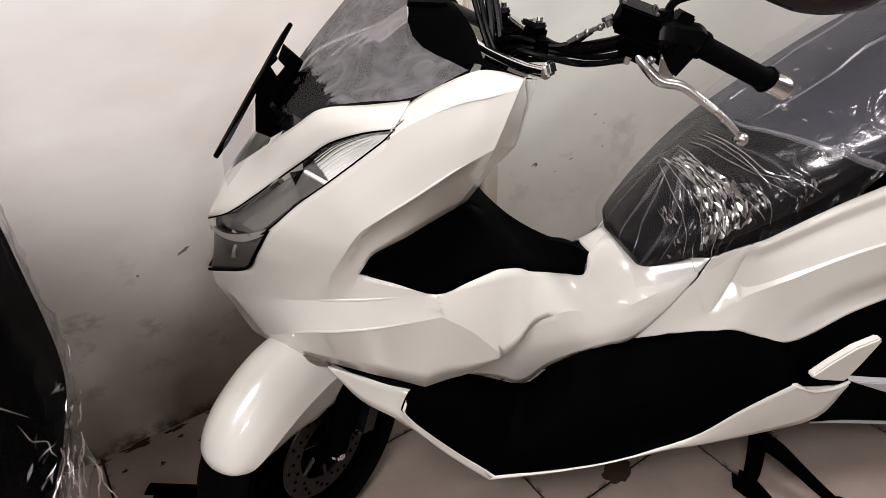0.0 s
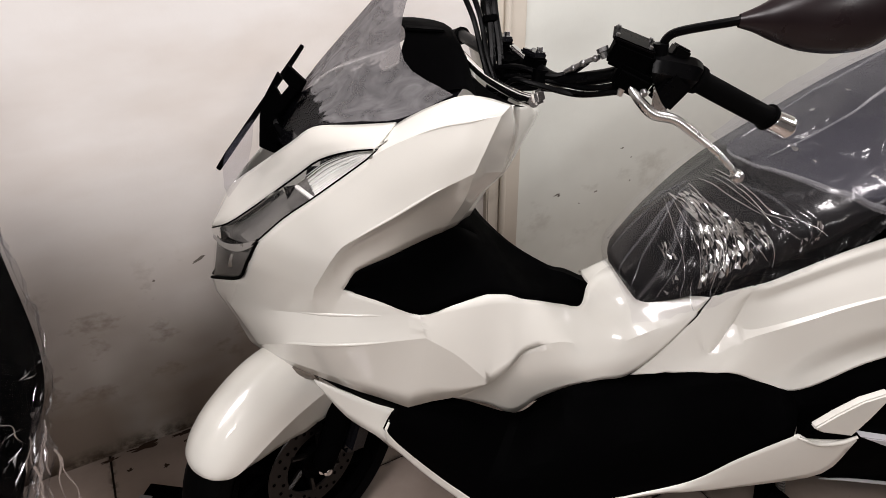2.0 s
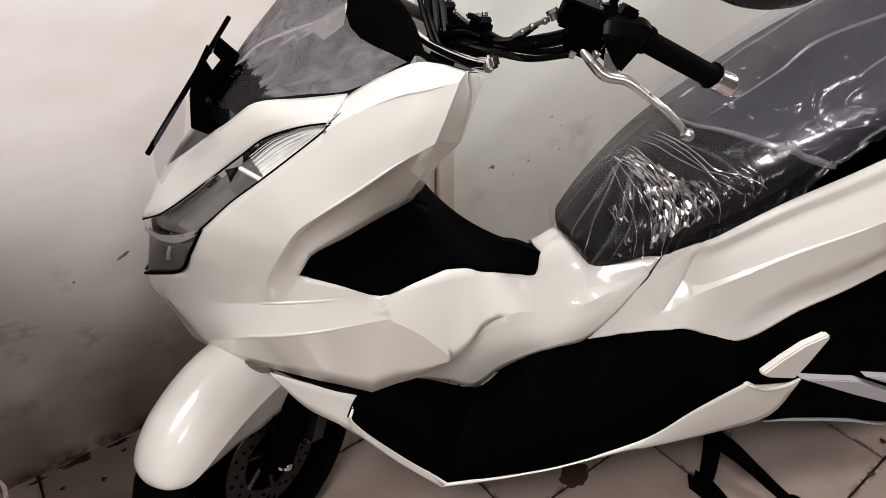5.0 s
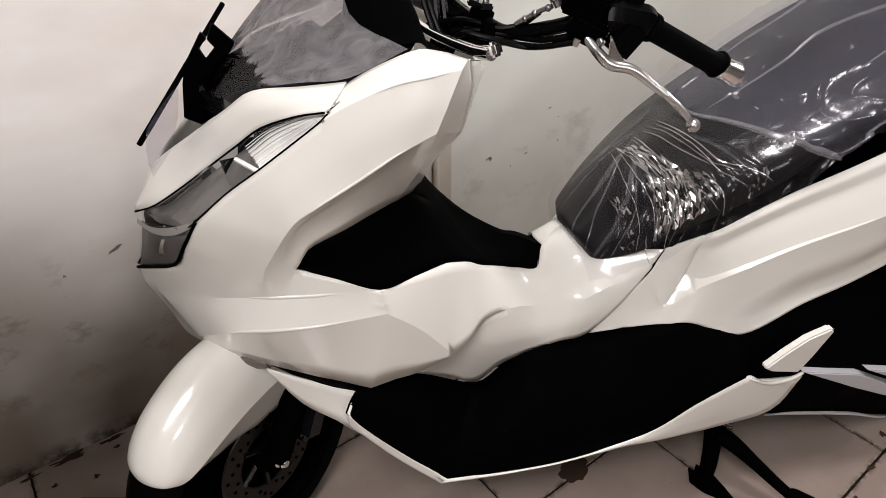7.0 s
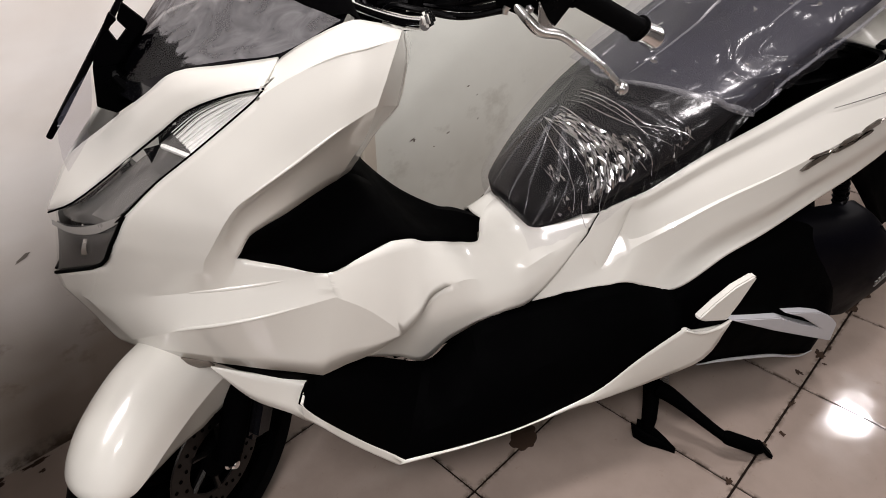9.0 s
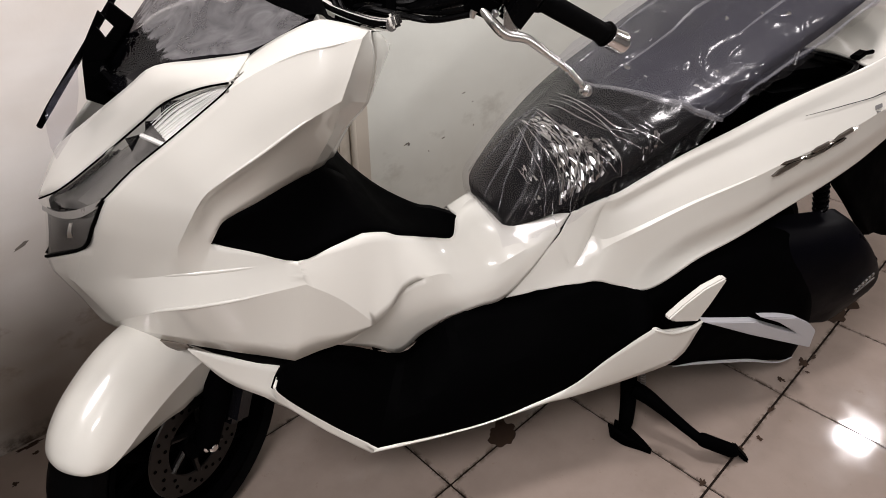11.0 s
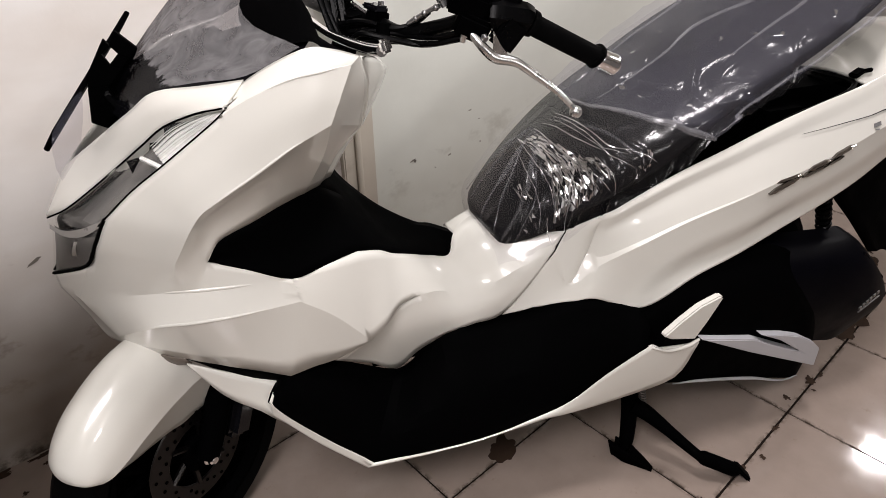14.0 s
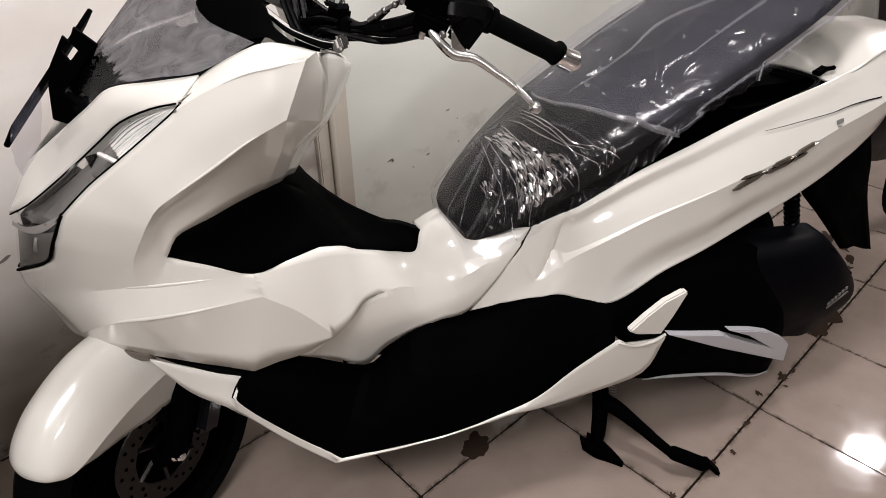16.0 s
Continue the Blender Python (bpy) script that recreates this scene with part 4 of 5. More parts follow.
for t, w, h in ((0, .007, .009), (.10, .012, .017), (.22, .020, .030), (.4, .026, .046), (.62, .028, .054), (.82, .024, .050), (.95, .014, .030), (1.0, .004, .010)):
    c = Vector((.192, -.163, 1.074)).lerp(Vector((.392, -.216, 1.094)), t)
    rows.append([c + Vector((.25 * w * math.cos(a), w * math.cos(a), h * math.sin(a))) for a in (2 * math.pi * k / 10 for k in range(11))])
loft(bm, rows, 4, 2)
bmesh.ops.remove_doubles(bm, verts=bm.verts, dist=.0003)
bmesh.ops.recalc_face_normals(bm, faces=bm.faces)
part("mirror_shell", bm, MIRROR_SHELL, mirror)
# far side of the bar
bm = bmesh.new()
tube(bm, [(-.135, .225, .985), (-.145, .290, .965), (-.150, .340, .945)], .016, 14)
part("grip", bm, RUBBER, bars)
bm = bmesh.new()
tube(bm, [(-.085, .095, .985), (-.102, .100, 1.004), (-.112, .110, 1.033), (-.115, .110, 1.088), (-.116, .112, 1.22)], .0060, 10)
part("mirror_stalk", bm, CHROME, bars, "bright stalk of the far mirror")
# cables and hoses
CABLES = [
    [(-.120, -.01, .955), (-.130, .02, 1.00), (-.140, .05, 1.05), (-.165, .07, 1.11), (-.185, .08, 1.18)],
    [(-.110, -.01, .955), (-.122, .02, 1.00), (-.128, .05, 1.05), (-.148, .07, 1.11), (-.170, .08, 1.18)],
    [(-.115, .00, .95), (-.112, .03, 1.01), (-.115, .06, 1.07), (-.118, .07, 1.13), (-.112, .08, 1.20)],
    [(-.100, .00, .95), (-.100, .03, 1.01), (-.105, .06, 1.07), (-.105, .07, 1.13), (-.098, .08, 1.20)],
    [(-.125, .02, .96), (-.070, -.02, .972), (-.020, -.055, .968), (.015, -.095, .970), (.060, -.130, .985)],
    [(-.125, .03, .97), (-.080, -.01, .985), (-.035, -.045, .978), (-.005, -.060, .985), (.015, -.078, 1.005)],
    [(-.115, .00, .945), (-.070, -.03, .955), (-.030, -.060, .960), (.015, -.100, .962), (.062, -.134, .978)],
    [(-.110, -.02, .940), (-.090, -.04, .972), (-.060, -.06, .970), (.000, -.085, .958), (.052, -.126, .972)],
]
for k, pts in enumerate(CABLES):
    bm = bmesh.new()
    tube(bm, pts, .0065 if k in (2, 3) else .0045, 8)
    part("cable", bm, SATIN, bars)
for a, b, r in (((-.050, -.040, .962), (-.046, -.036, .985), .012), ((-.112, .05, 1.040), (-.113, .055, 1.048), .016)):
    bm = bmesh.new()
    tube(bm, [a, b], r, 10)
    part("cable_tie", bm, BLACK, bars)

# ---- front wheel, steered left ----
WHEEL = pose(-.504, -.083, .250, 0, 0, 42)
wheel = part("front_wheel", bmesh.new(), BLACK, scooter, "front wheel with black tyre and drilled brake disc")
wheel.matrix_local = WHEEL
bm = bmesh.new()
lathe(bm, [(.185, -.040), (.200, -.048), (.220, -.047), (.236, -.035), (.246, -.014), (.246, .014), (.236, .035), (.220, .047), (.200, .048), (.185, .040), (.185, -.040)], 56)
part("tyre", bm, RUBBER, wheel)
bm = bmesh.new()
lathe(bm, [(.188, -.045), (.178, -.046), (.165, -.030), (.165, .030), (.178, .046), (.188, .045)], 48)
lathe(bm, [(0, -.05), (.035, -.05), (.035, .05), (0, .05)], 20)
for k in range(5):
    a = 2 * math.pi * k / 5 + .3
    c, s = math.cos(a), math.sin(a)
    for w in (-.25, .25):
        tube(bm, [(.03 * c, -.015, .03 * s), (.10 * math.cos(a + w * .4), -.02, .10 * math.sin(a + w * .4)), (.17 * math.cos(a + w), -.02, .17 * math.sin(a + w))], [.014, .010, .012], 8, 4)
lathe(bm, [(0, .012), (.170, .012), (.170, .020), (0, .020)], 40)
part("rim", bm, BLACK, wheel)
bm = bmesh.new()
lathe(bm, [(.068, -.041), (.108, -.041), (.110, -.043), (.108, -.045), (.068, -.045), (.066, -.043), (.068, -.041)], 56)
disc = part("brake_disc", bm, DARK_STEEL, wheel)
for k in range(6):
    bm = bmesh.new()
    a = 2 * math.pi * k / 6
    tube(bm, [(.03 * math.cos(a), -.041, .03 * math.sin(a)), (.07 * math.cos(a + .3), -.043, .07 * math.sin(a + .3))], .006, 6, 2)
    part("spider_arm", bm, DARK_STEEL, disc)
bm = bmesh.new()
for k in range(36):
    a, r = 2 * math.pi * k / 36, (.078, .088, .098)[k % 3]
    lathe(bm, [(0, -.0462), (.0035, -.0462), (.0035, -.0452)], 8, pose(r * math.cos(a), 0, r * math.sin(a)))
part("drill_holes", bm, BLACK, disc)
bm = bmesh.new()
lathe(bm, [(0, -.088), (.007, -.088), (.010, -.084), (.010, -.074), (.014, -.073), (.014, -.066), (0, -.066)], 12)
part("axle_nut", bm, CHROME, wheel)
bm = bmesh.new()
tube(bm, [(0.0, -.066, 0.0), (.035, -.066, .060), (.09, -.066, .17), (.19, -.066, .36)], [.022, .024, .024, .020], 14)
tube(bm, [(0.0, .066, 0.0), (.035, .066, .060), (.09, .066, .17), (.19, .066, .36)], [.022, .024, .024, .020], 14)
part("fork", bm, BLACK, wheel, "black fork legs")
bm = bmesh.new()
block(bm, pose(.085, -.070, .045, 0, 28, 0), .055, .050, .095, .012)
part("brake_caliper", bm, GLOSS, wheel)
# mudguard over the front wheel
bm = bmesh.new()
rows = []
for a, edge, crease, top, left, right in ((35, .236, .242, .262, -.064, -.022), (36, .214, .230, .275, -.071, .002), (38, .190, .219, .283, -.075, .022), (41, .171, .211, .286, -.077, .034), (47, .150, .200, .287, -.078, .042),
                                          (56, .128, .190, .287, -.078, .046), (70, .108, .182, .287, -.078, .048), (83, .097, .181, .287, -.078, .048), (100, .096, .186, .288, -.077, .048), (128, .102, .198, .288, -.073, .048)):
    c, s = math.cos(radians(a)), math.sin(radians(a))
    mid, half = (left + right) / 2, (right - left) / 2
    tuck = min(1.0, (a - 35) / 20)  # the flat side leans in under its crease
    prof = [(left + .018 + .018 * tuck, edge - .014 * tuck), (left + .009 + .008 * tuck, (edge + crease) / 2 - .004 * tuck), (left, crease)]
    prof += [(mid - half * math.cos(radians(u)), crease + (top - crease) * math.sin(radians(u)) ** .75) for u in (15, 30, 50, 70, 90)]
    prof += [(mid + half * math.sin(radians(u)), top - .075 * (1 - math.cos(radians(u)))) for u in (25, 50, 75, 90)]
    rows.append([(-q * c, y, q * s) for y, q in prof])
loft(bm, [r[:3] for r in rows], 5, 2, ref=(-.6, -1, .6))
loft(bm, [r[2:] for r in rows], 5, 3, ref=(-.6, -.2, 1))
bmesh.ops.remove_doubles(bm, verts=bm.verts, dist=.0005)
ob = part("mudguard", bm, WHITE, wheel, "pearl white front mudguard", angle=19)
ob.modifiers.new("thickness", "SOLIDIFY").thickness = .003

# ---- engine side, shock, rear wheel and stand ----
bm = bmesh.new()
loft(bm, [[(.40, -.20, .44), (.42, -.235, .40), (.43, -.24, .34), (.44, -.235, .26), (.47, -.22, .205)],
          [(.56, -.19, .50), (.56, -.235, .44), (.56, -.25, .36), (.57, -.245, .26), (.60, -.23, .175)],
          [(.75, -.19, .49), (.75, -.235, .43), (.76, -.25, .35), (.78, -.245, .24), (.80, -.23, .12)],
          [(.88, -.18, .40), (.88, -.23, .33), (.89, -.25, .26), (.90, -.25, .19), (.91, -.235, .10)],
          [(.94, -.12, .34), (.94, -.16, .30), (.95, -.18, .24), (.95, -.18, .18), (.94, -.16, .12)]])
engine = part("engine_cover", bm, BLACK, scooter, "black engine and belt cover")
bm = bmesh.new()
prism(bm, [(.537, .347), (.690, .303), (.778, .254), (.848, .220), (.770, .277), (.704, .311), (.780, .289), (.827, .272), (.880, .239), (.908, .212), (.911, .157), (.693, .264)][::-1], pose(0, -.268, 0), .030, .002)
part("cover_trim", bm, SILVER, engine, "silver painted blade on the belt cover", smooth=False)
bm = bmesh.new()
tube(bm, [(.520, -.236, .200), (.600, -.238, .186), (.748, -.240, .146), (.850, -.243, .108), (.905, -.240, .104)], [.001, .0035, .004, .002, .001], 8)
part("cover_edge", bm, SILVER, engine)

bm = bmesh.new()
loft(bm, [[(.52, -.13, .49), (.52, -.17, .485), (.52, -.215, .450), (.52, -.225, .36), (.52, -.20, .28)],
          [(.75, -.13, .475), (.75, -.18, .465), (.76, -.225, .425), (.77, -.236, .330), (.78, -.21, .22)],
          [(.95, -.13, .455), (.96, -.19, .445), (.975, -.232, .395), (.975, -.244, .300), (.96, -.21, .175)],
          [(1.03, -.13, .440), (1.045, -.18, .420), (1.085, -.220, .350), (1.095, -.230, .265), (1.05, -.20, .150)],
          [(1.13, -.12, .330), (1.150, -.160, .310), (1.175, -.185, .275), (1.180, -.190, .225), (1.140, -.17, .160)],
          [(1.17, -.05, .280), (1.195, -.09, .265), (1.205, -.10, .245), (1.200, -.10, .215), (1.160, -.08, .180)]], 5, 5)
for x, z in ((1.035, .392), (1.110, .322)):  # clip lugs on the top edge
    block(bm, pose(x, -.205, z + .012, 0, 42, 0), .036, .010, .010, .002)
airbox = part("air_cleaner", bm, AIRBOX, scooter, "black air cleaner box with a small badge")
badge = part("badge", bmesh.new(), STEEL, airbox)
BADGE = pose(1.050, -.2450, .300, 0, -17, 10)
for x, z, w, h in [(0, -.012, .078, .003)] + [(-.033 + k * .0125, -.001 + .0012 * k, .0085, .009) for k in range(6)]:  # unreadable lettering, as plain bars
    bm = bmesh.new()
    block(bm, BADGE @ pose(x, 0, z), w, .003, h, .0005)
    part("bar", bm, STEEL, badge)

bm = bmesh.new()
tube(bm, [(.925, -.120, .60), (1.005, -.120, .38)], .010, 12)
shock = part("rear_shock", bm, SATIN, scooter, "black rear shock with coil spring")
bm = bmesh.new()
axis = Vector((.080, 0, -.22)).normalized()
right = Vector((0, 1, 0))
front = axis.cross(right)
coil = [Vector((.932, -.120, .58)) + axis * (.200 * k / 130) + (right * math.cos(k * .628) + front * math.sin(k * .628)) * .0145 for k in range(131)]
tube(bm, coil, .0042, 6, 1)
part("spring", bm, SATIN, shock)

rear = part("rear_wheel", bmesh.new(), BLACK, scooter, "rear wheel with black tyre under the engine")
rear.matrix_local = pose(.830, .03, .262)
bm = bmesh.new()
lathe(bm, [(.165, -.055), (.185, -.066), (.220, -.066), (.245, -.050), (.257, -.018), (.257, .018), (.245, .050), (.220, .066), (.185, .066), (.165, .055), (.165, -.055)], 48)
part("tyre", bm, RUBBER, rear)
bm = bmesh.new()
lathe(bm, [(0, -.05), (.168, -.05), (.168, .05), (0, .05)], 32)
part("rim", bm, SATIN, rear)
bm = bmesh.new()
loft(bm, [[(1.03, -.06, .56), (1.20, .00, .57), (1.40, .06, .56)], [(1.084, -.06, .483), (1.24, -.01, .49), (1.43, .05, .47)], [(1.167, -.06, .405), (1.30, -.02, .39), (1.455, .04, .36)], [(1.303, -.06, .272), (1.37, -.035, .25), (1.45, -.03, .22)]], ref=(1, 0, 1))
ob = part("rear_mudguard", bm, BLACK, scooter, "black rear mudguard")
ob.modifiers.new("thickness", "SOLIDIFY").thickness = .02
bm = bmesh.new()
block(bm, pose(.60, .03, .36), .36, .26, .24, .04)
part("engine_block", bm, SATIN, scooter)

# stand
bm = bmesh.new()
tube(bm, [(.455, -.15, .22), (.450, -.19, .13), (.432, -.225, .060), (.420, -.235, .022)], [.020, .019, .017, .013], 12)
tube(bm, [(.455, .20, .22), (.450, .24, .13), (.432, .26, .050), (.420, .265, .022)], [.020, .019, .017, .013], 12)
tube(bm, [(.455, -.15, .20), (.455, .20, .20)], .018, 12)
stand = part("centre_stand", bm, BLACK, scooter, "black centre stand with a long foot lever")
for y in (-.245, .27):
    bm = bmesh.new()
    loft(bm, [[(.392, y + .030, .050), (.400, y + .020, .012), (.412, y + .034, .046)], [(.410, y + .004, .040), (.418, y - .004, .004), (.434, y + .010, .040)], [(.436, y - .018, .022), (.440, y - .024, .002), (.452, y - .014, .024)], [(.462, y - .046, .006), (.464, y - .048, .002), (.468, y - .044, .006)]], 5, 4, ref=(-.6, -.8, 0))
    ob = part("stand_foot", bm, BLACK, stand)
    ob.modifiers.new("thickness", "SOLIDIFY").thickness = .006
bm = bmesh.new()
tube(bm, [(.450, -.205, .130), (.474, -.230, .118), (.509, -.265, .088), (.536, -.305, .066), (.552, -.335, .056)], [.020, .018, .014, .012, .011], 12)
tube(bm, [(.550, -.332, .056), (.560, -.340, .054), (.612, -.372, .034), (.620, -.376, .031)], [.011, .0165, .0165, .012], 12)
block(bm, pose(.640, -.378, .020, 0, 48, -22), .058, .026, .010, .004)
part("foot_lever", bm, BLACK, stand)
bm = bmesh.new()
block(bm, pose(.478, -.190, .165, 6, -14, 0), .007, .020, .075, .002)
part("stand_bracket", bm, STEEL, stand)
bm = bmesh.new()
pts = [Vector((.46, -.205, .20)).lerp(Vector((.478, -.205, .125)), k / 60) + Vector((math.cos(k * .9), math.sin(k * .9), 0)) * .007 for k in range(61)]
tube(bm, pts, .0022, 5, 1)
part("stand_spring", bm, STEEL, stand)
bm = bmesh.new()
tube(bm, [(.30, -.14, .20), (.36, -.15, .185), (.42, -.16, .19), (.45, -.17, .20)], .010, 8)
part("side_stand", bm, BLACK, scooter)

# badge on the tail: faceted dark strokes that lie like feathers one after another
badge = part("badge", bmesh.new(), DARK_CHROME, scooter, "dark chrome badge")
a, b = Vector((.6605, -.2205, .640)), Vector((.8619, -.2145, .7114))
for s0, h0, s1, h1, w in ((0, 0, .37, .002, .0045), (.09, .013, .39, .003, .0030), (.36, -.001, .67, -.008, .0038), (.45, .004, .71, .000, .0036), (.66, -.007, .86, -.008, .0032), (.72, .001, 1.0, .001, .0032)):
    bm = bmesh.new()
    ring = []
    for s, e in ((0, 0), (.22, 1), (.80, 1), (1, 0), (.75, -1), (.20, -1)):
        q, h = s0 + (s1 - s0) * s, h0 + (h1 - h0) * s + e * w
        ring.append(a.lerp(b, q) + Vector((-.3 * h, -.0015 + .5 * max(0, h) - .002 * math.sin(3.14 * q), h)))
    top = [bm.verts.new(p) for p in ring]
    low = [bm.verts.new(p + Vector((0, .006, 0))) for p in ring]
    r0, r1 = [bm.verts.new(ring[0].lerp(ring[3], s) + Vector((0, -.003, .0006))) for s in (.25, .72)]
    for f in ((top[0], r0, top[1]), (top[1], r0, r1, top[2]), (top[2], r1, top[3]), (top[3], r1, top[4]), (top[4], r1, r0, top[5]), (top[5], r0, top[0])):
        bm.faces.new(f)
    for k in range(6):
        bm.faces.new((top[k], top[(k + 1) % 6], low[(k + 1) % 6], low[k]))
    bmesh.ops.recalc_face_normals(bm, faces=bm.faces)
    part("stroke", bm, DARK_CHROME, badge, smooth=False)
# joint between the tail cowl's side and its upper edge
bm = bmesh.new()
tube(bm, [(.7413, -.1862, .7412), (.7866, -.1891, .7464), (.8397, -.1917, .753), (.9003, -.1923, .7593), (.9418, -.1892, .766), (.9845, -.1867, .7705), (1.0403, -.1830, .7725)], [.0004, .0006, .0007, .0008, .0010, .0014, .0014], 6)
part("seam", bm, SATIN, scooter)
bm = bmesh.new()
for k in range(7):
    block(bm, pose(.911 + k * .0024, -.2020, .741 + k * .0005, -27, 0, 0), .0012 + .0006 * (k % 2), .002, .008)
block(bm, pose(.918, -.2055, .733, -27, 0, 0), .009, .002, .0025)
part("sticker", bm, GREY, scooter, "tiny printed sticker")

# open luggage bin under the seat, and the stay that holds the seat up
bm = bmesh.new()
rows = []
for x, z, w, deep in ((.30, .632, .180, .05), (.55, .703, .180, .14), (.75, .768, .178, .17), (.86, .786, .160, .14), (.908, .804, .160, .012)):
    rows.append([(x, .023 + w * a, z - deep * d) for a, d in ((-1, 0), (-.93, .75), (-.6, 1), (.6, 1), (.93, .75), (1, 0))])
loft(bm, rows, ref=(0, 0, 1))
part("luggage_bin", bm, BLACK, scooter, "black luggage bin under the raised seat")
bm = bmesh.new()
tube(bm, [(0.823, -0.055, 0.716), (0.838, -0.045, 0.775), (0.850, -0.035, 0.826)], .0045, 8)
part("seat_stay", bm, STEEL, scooter)
bm = bmesh.new()
tube(bm, [(.640, -.158, .738), (.740, -.156, .768), (.840, -.152, .788), (.895, -.140, .802), (.912, -.110, .808), (.912, .025, .798)], [.003, .005, .005, .005, .005, .004], 10)
part("bin_rim", bm, SATIN, scooter)
bm = bmesh.new()
block(bm, pose(.924, -.118, .822, 0, -12, 15), .034, .020, .010, .003)
block(bm, pose(.944, -.122, .826, 0, -12, -20), .022, .008, .008, .002)
part("seat_latch", bm, BLACK, scooter)

# seat, raised at its rear
SEAT = [
    [(.156, -.098, .562), (.140, -.084, .574), (.132, .020, .580), (.156, .090, .570)],
    [(.158, -.106, .570), (.142, -.092, .606), (.136, .020, .612), (.160, .095, .596)],
    [(.217, -.138, .600), (.222, -.112, .666), (.218, .010, .702), (.230, .115, .672)],
    [(.310, -.160, .655), (.325, -.140, .722), (.340, .010, .765), (.345, .150, .750)],
    [(.440, -.170, .718), (.455, -.150, .785), (.475, .010, .832), (.485, .170, .825)],
    [(.570, -.175, .812), (.590, -.152, .855), (.610, .010, .897), (.620, .180, .896)],
    [(.735, -.158, .880), (.750, -.138, .920), (.775, .010, .964), (.785, .180, .968)],
    [(.890, -.135, .955), (.900, -.112, .992), (.925, .015, 1.037), (.940, .155, 1.036)],
    [(1.00, -.090, 1.005), (1.015, -.070, 1.035), (1.035, .020, 1.062), (1.045, .110, 1.060)]]
bm = bmesh.new()
loft(bm, SEAT, 6, 6, ref=(0, -.3, 1))
ob = part("seat", bm, VINYL, scooter, "dark grey vinyl seat, raised at its rear")
mod = ob.modifiers.new("thickness", "SOLIDIFY")
mod.thickness, mod.offset = .03, -1

# clear film bag over the seat: sharp folds fan out from the shoulder where it is pinched
rng = random.Random(5)


def ridged(p):
    return 1 - min(1.0, abs(noise.noise(p)) * 2.6)


bm = bmesh.new()
rows = [[(x - .012 * (j == 0), y - (.014, .008, 0, -.012)[j], z + (-.012, .006, .010, .004)[j]) for j, (x, y, z) in enumerate(r)] for r in SEAT]
for k in range(3):  # it hangs clear of the seat's nose
    rows[k] = [(x - .010, y - .006 * (j == 0), z - .018 * (k == 0)) for j, (x, y, z) in enumerate(rows[k])]
ALONG, ACROSS = 44, 46  # steps of the sheet from row to row of the seat, and across it from its near hem
grid = loft(bm, rows, ALONG, ACROSS, ref=(0, -.3, 1))
for line in grid:  # ragged lower hem
    drop = .010 + .012 * noise.noise(Vector((line[0].co.x * 22, 3, 1))) + .008 * noise.noise(Vector((line[0].co.x * 60, 7, 2)))
    for j, v in enumerate(line[:24]):
        v.co.z -= drop * (1 - j / 24) ** 2
        v.co.y -= .006 * (1 - j / 24) ** 2
# pleats fan out from the shoulder where the film is pinched: (where it meets the near hem, bow, width in steps, height)
PINCH = (112, 100)
PLEATS = [(rng.uniform(46, 98), rng.uniform(-6, 10), rng.uniform(1.4, 3.2), rng.uniform(.004, .010)) for _ in range(15)]
PLEATS += [(rng.uniform(100, 172), rng.uniform(2, 12), rng.uniform(1.0, 2.2), rng.uniform(.003, .007)) for _ in range(15)]
bm.normal_update()
lift = {}
for i in range(34, min(190, len(grid))):
    for j in range(0, PINCH[1]):
        f = 1 - j / PINCH[1]
        h = 0.0
        for end, bow, width, height in PLEATS:
            at = PINCH[0] + (end - PINCH[0]) * f + bow * math.sin(math.pi * f) + 1.2 * noise.noise(Vector((f * 5, end, 0)))
            w = width * (.35 + .9 * f)
            d = (i - at) / w
            if abs(d) < 3:
                h = max(h, height * math.exp(-d * d) * min(1, 6 * f) * (.5 + .5 * f))
        lift[i, j] = h
for i, line in enumerate(grid):
    for j, v in enumerate(line):
        c = v.co
        h = lift.get((i, j), 0) + .0022 * ridged(Vector((c.x * 5 + c.z * 4, c.y * 9, 5.5))) ** 3 + .0012 * noise.noise(Vector((c.x * 30, c.y * 34, c.z * 24)))
        v.co = c + v.normal * h
bm.normal_update()
SHEET = [[(v.co.copy(), v.normal.copy()) for v in line] for line in grid]
film = part("seat_cover", bm, FILM, angle=80)
film.matrix_world = HEADING
film.visible_shadow = False
tagged(film, "loose crumpled clear plastic film over the scooter seat", "plastic cover")


def on_sheet(i, j, lift=.0015):
    """The point of the film sheet at a step along and across it, and its normal."""
    i, j = max(0, min(len(SHEET) - 1.001, i)), max(0, min(len(SHEET[0]) - 1.001, j))
    a, b, u, v = int(i), int(j), i % 1, j % 1
    p = SHEET[a][b][0].lerp(SHEET[a + 1][b][0], u).lerp(SHEET[a][b + 1][0].lerp(SHEET[a + 1][b + 1][0], u), v)
    n = SHEET[a][b][1]
    return p + n * lift, n


# the film lies doubled over the raised rear half, its front edge rolled into a pleat
bm = bmesh.new()
back = [[Vector(p) + Vector((0, -.010 * (j < 2), .013)) for j, p in enumerate(r)] for r in rows[3:]]
back[0] = [Vector(p) + Vector((0, -.010 * (j < 2), .013)) for j, p in enumerate([(.528, -.178, .758), (.400, -.160, .798), (.345, .010, .785), (.360, .150, .775)])]
for k, r in enumerate(back[1:]):  # it stands off the seat on the far side
    r[2].z += .002
    r[3].z += .008
back[1][0] = Vector((.572, -.190, .795))
back[1][1] = Vector((.500, -.164, .815))
grid = loft(bm, back, 34, 34, ref=(0, -.3, 1))
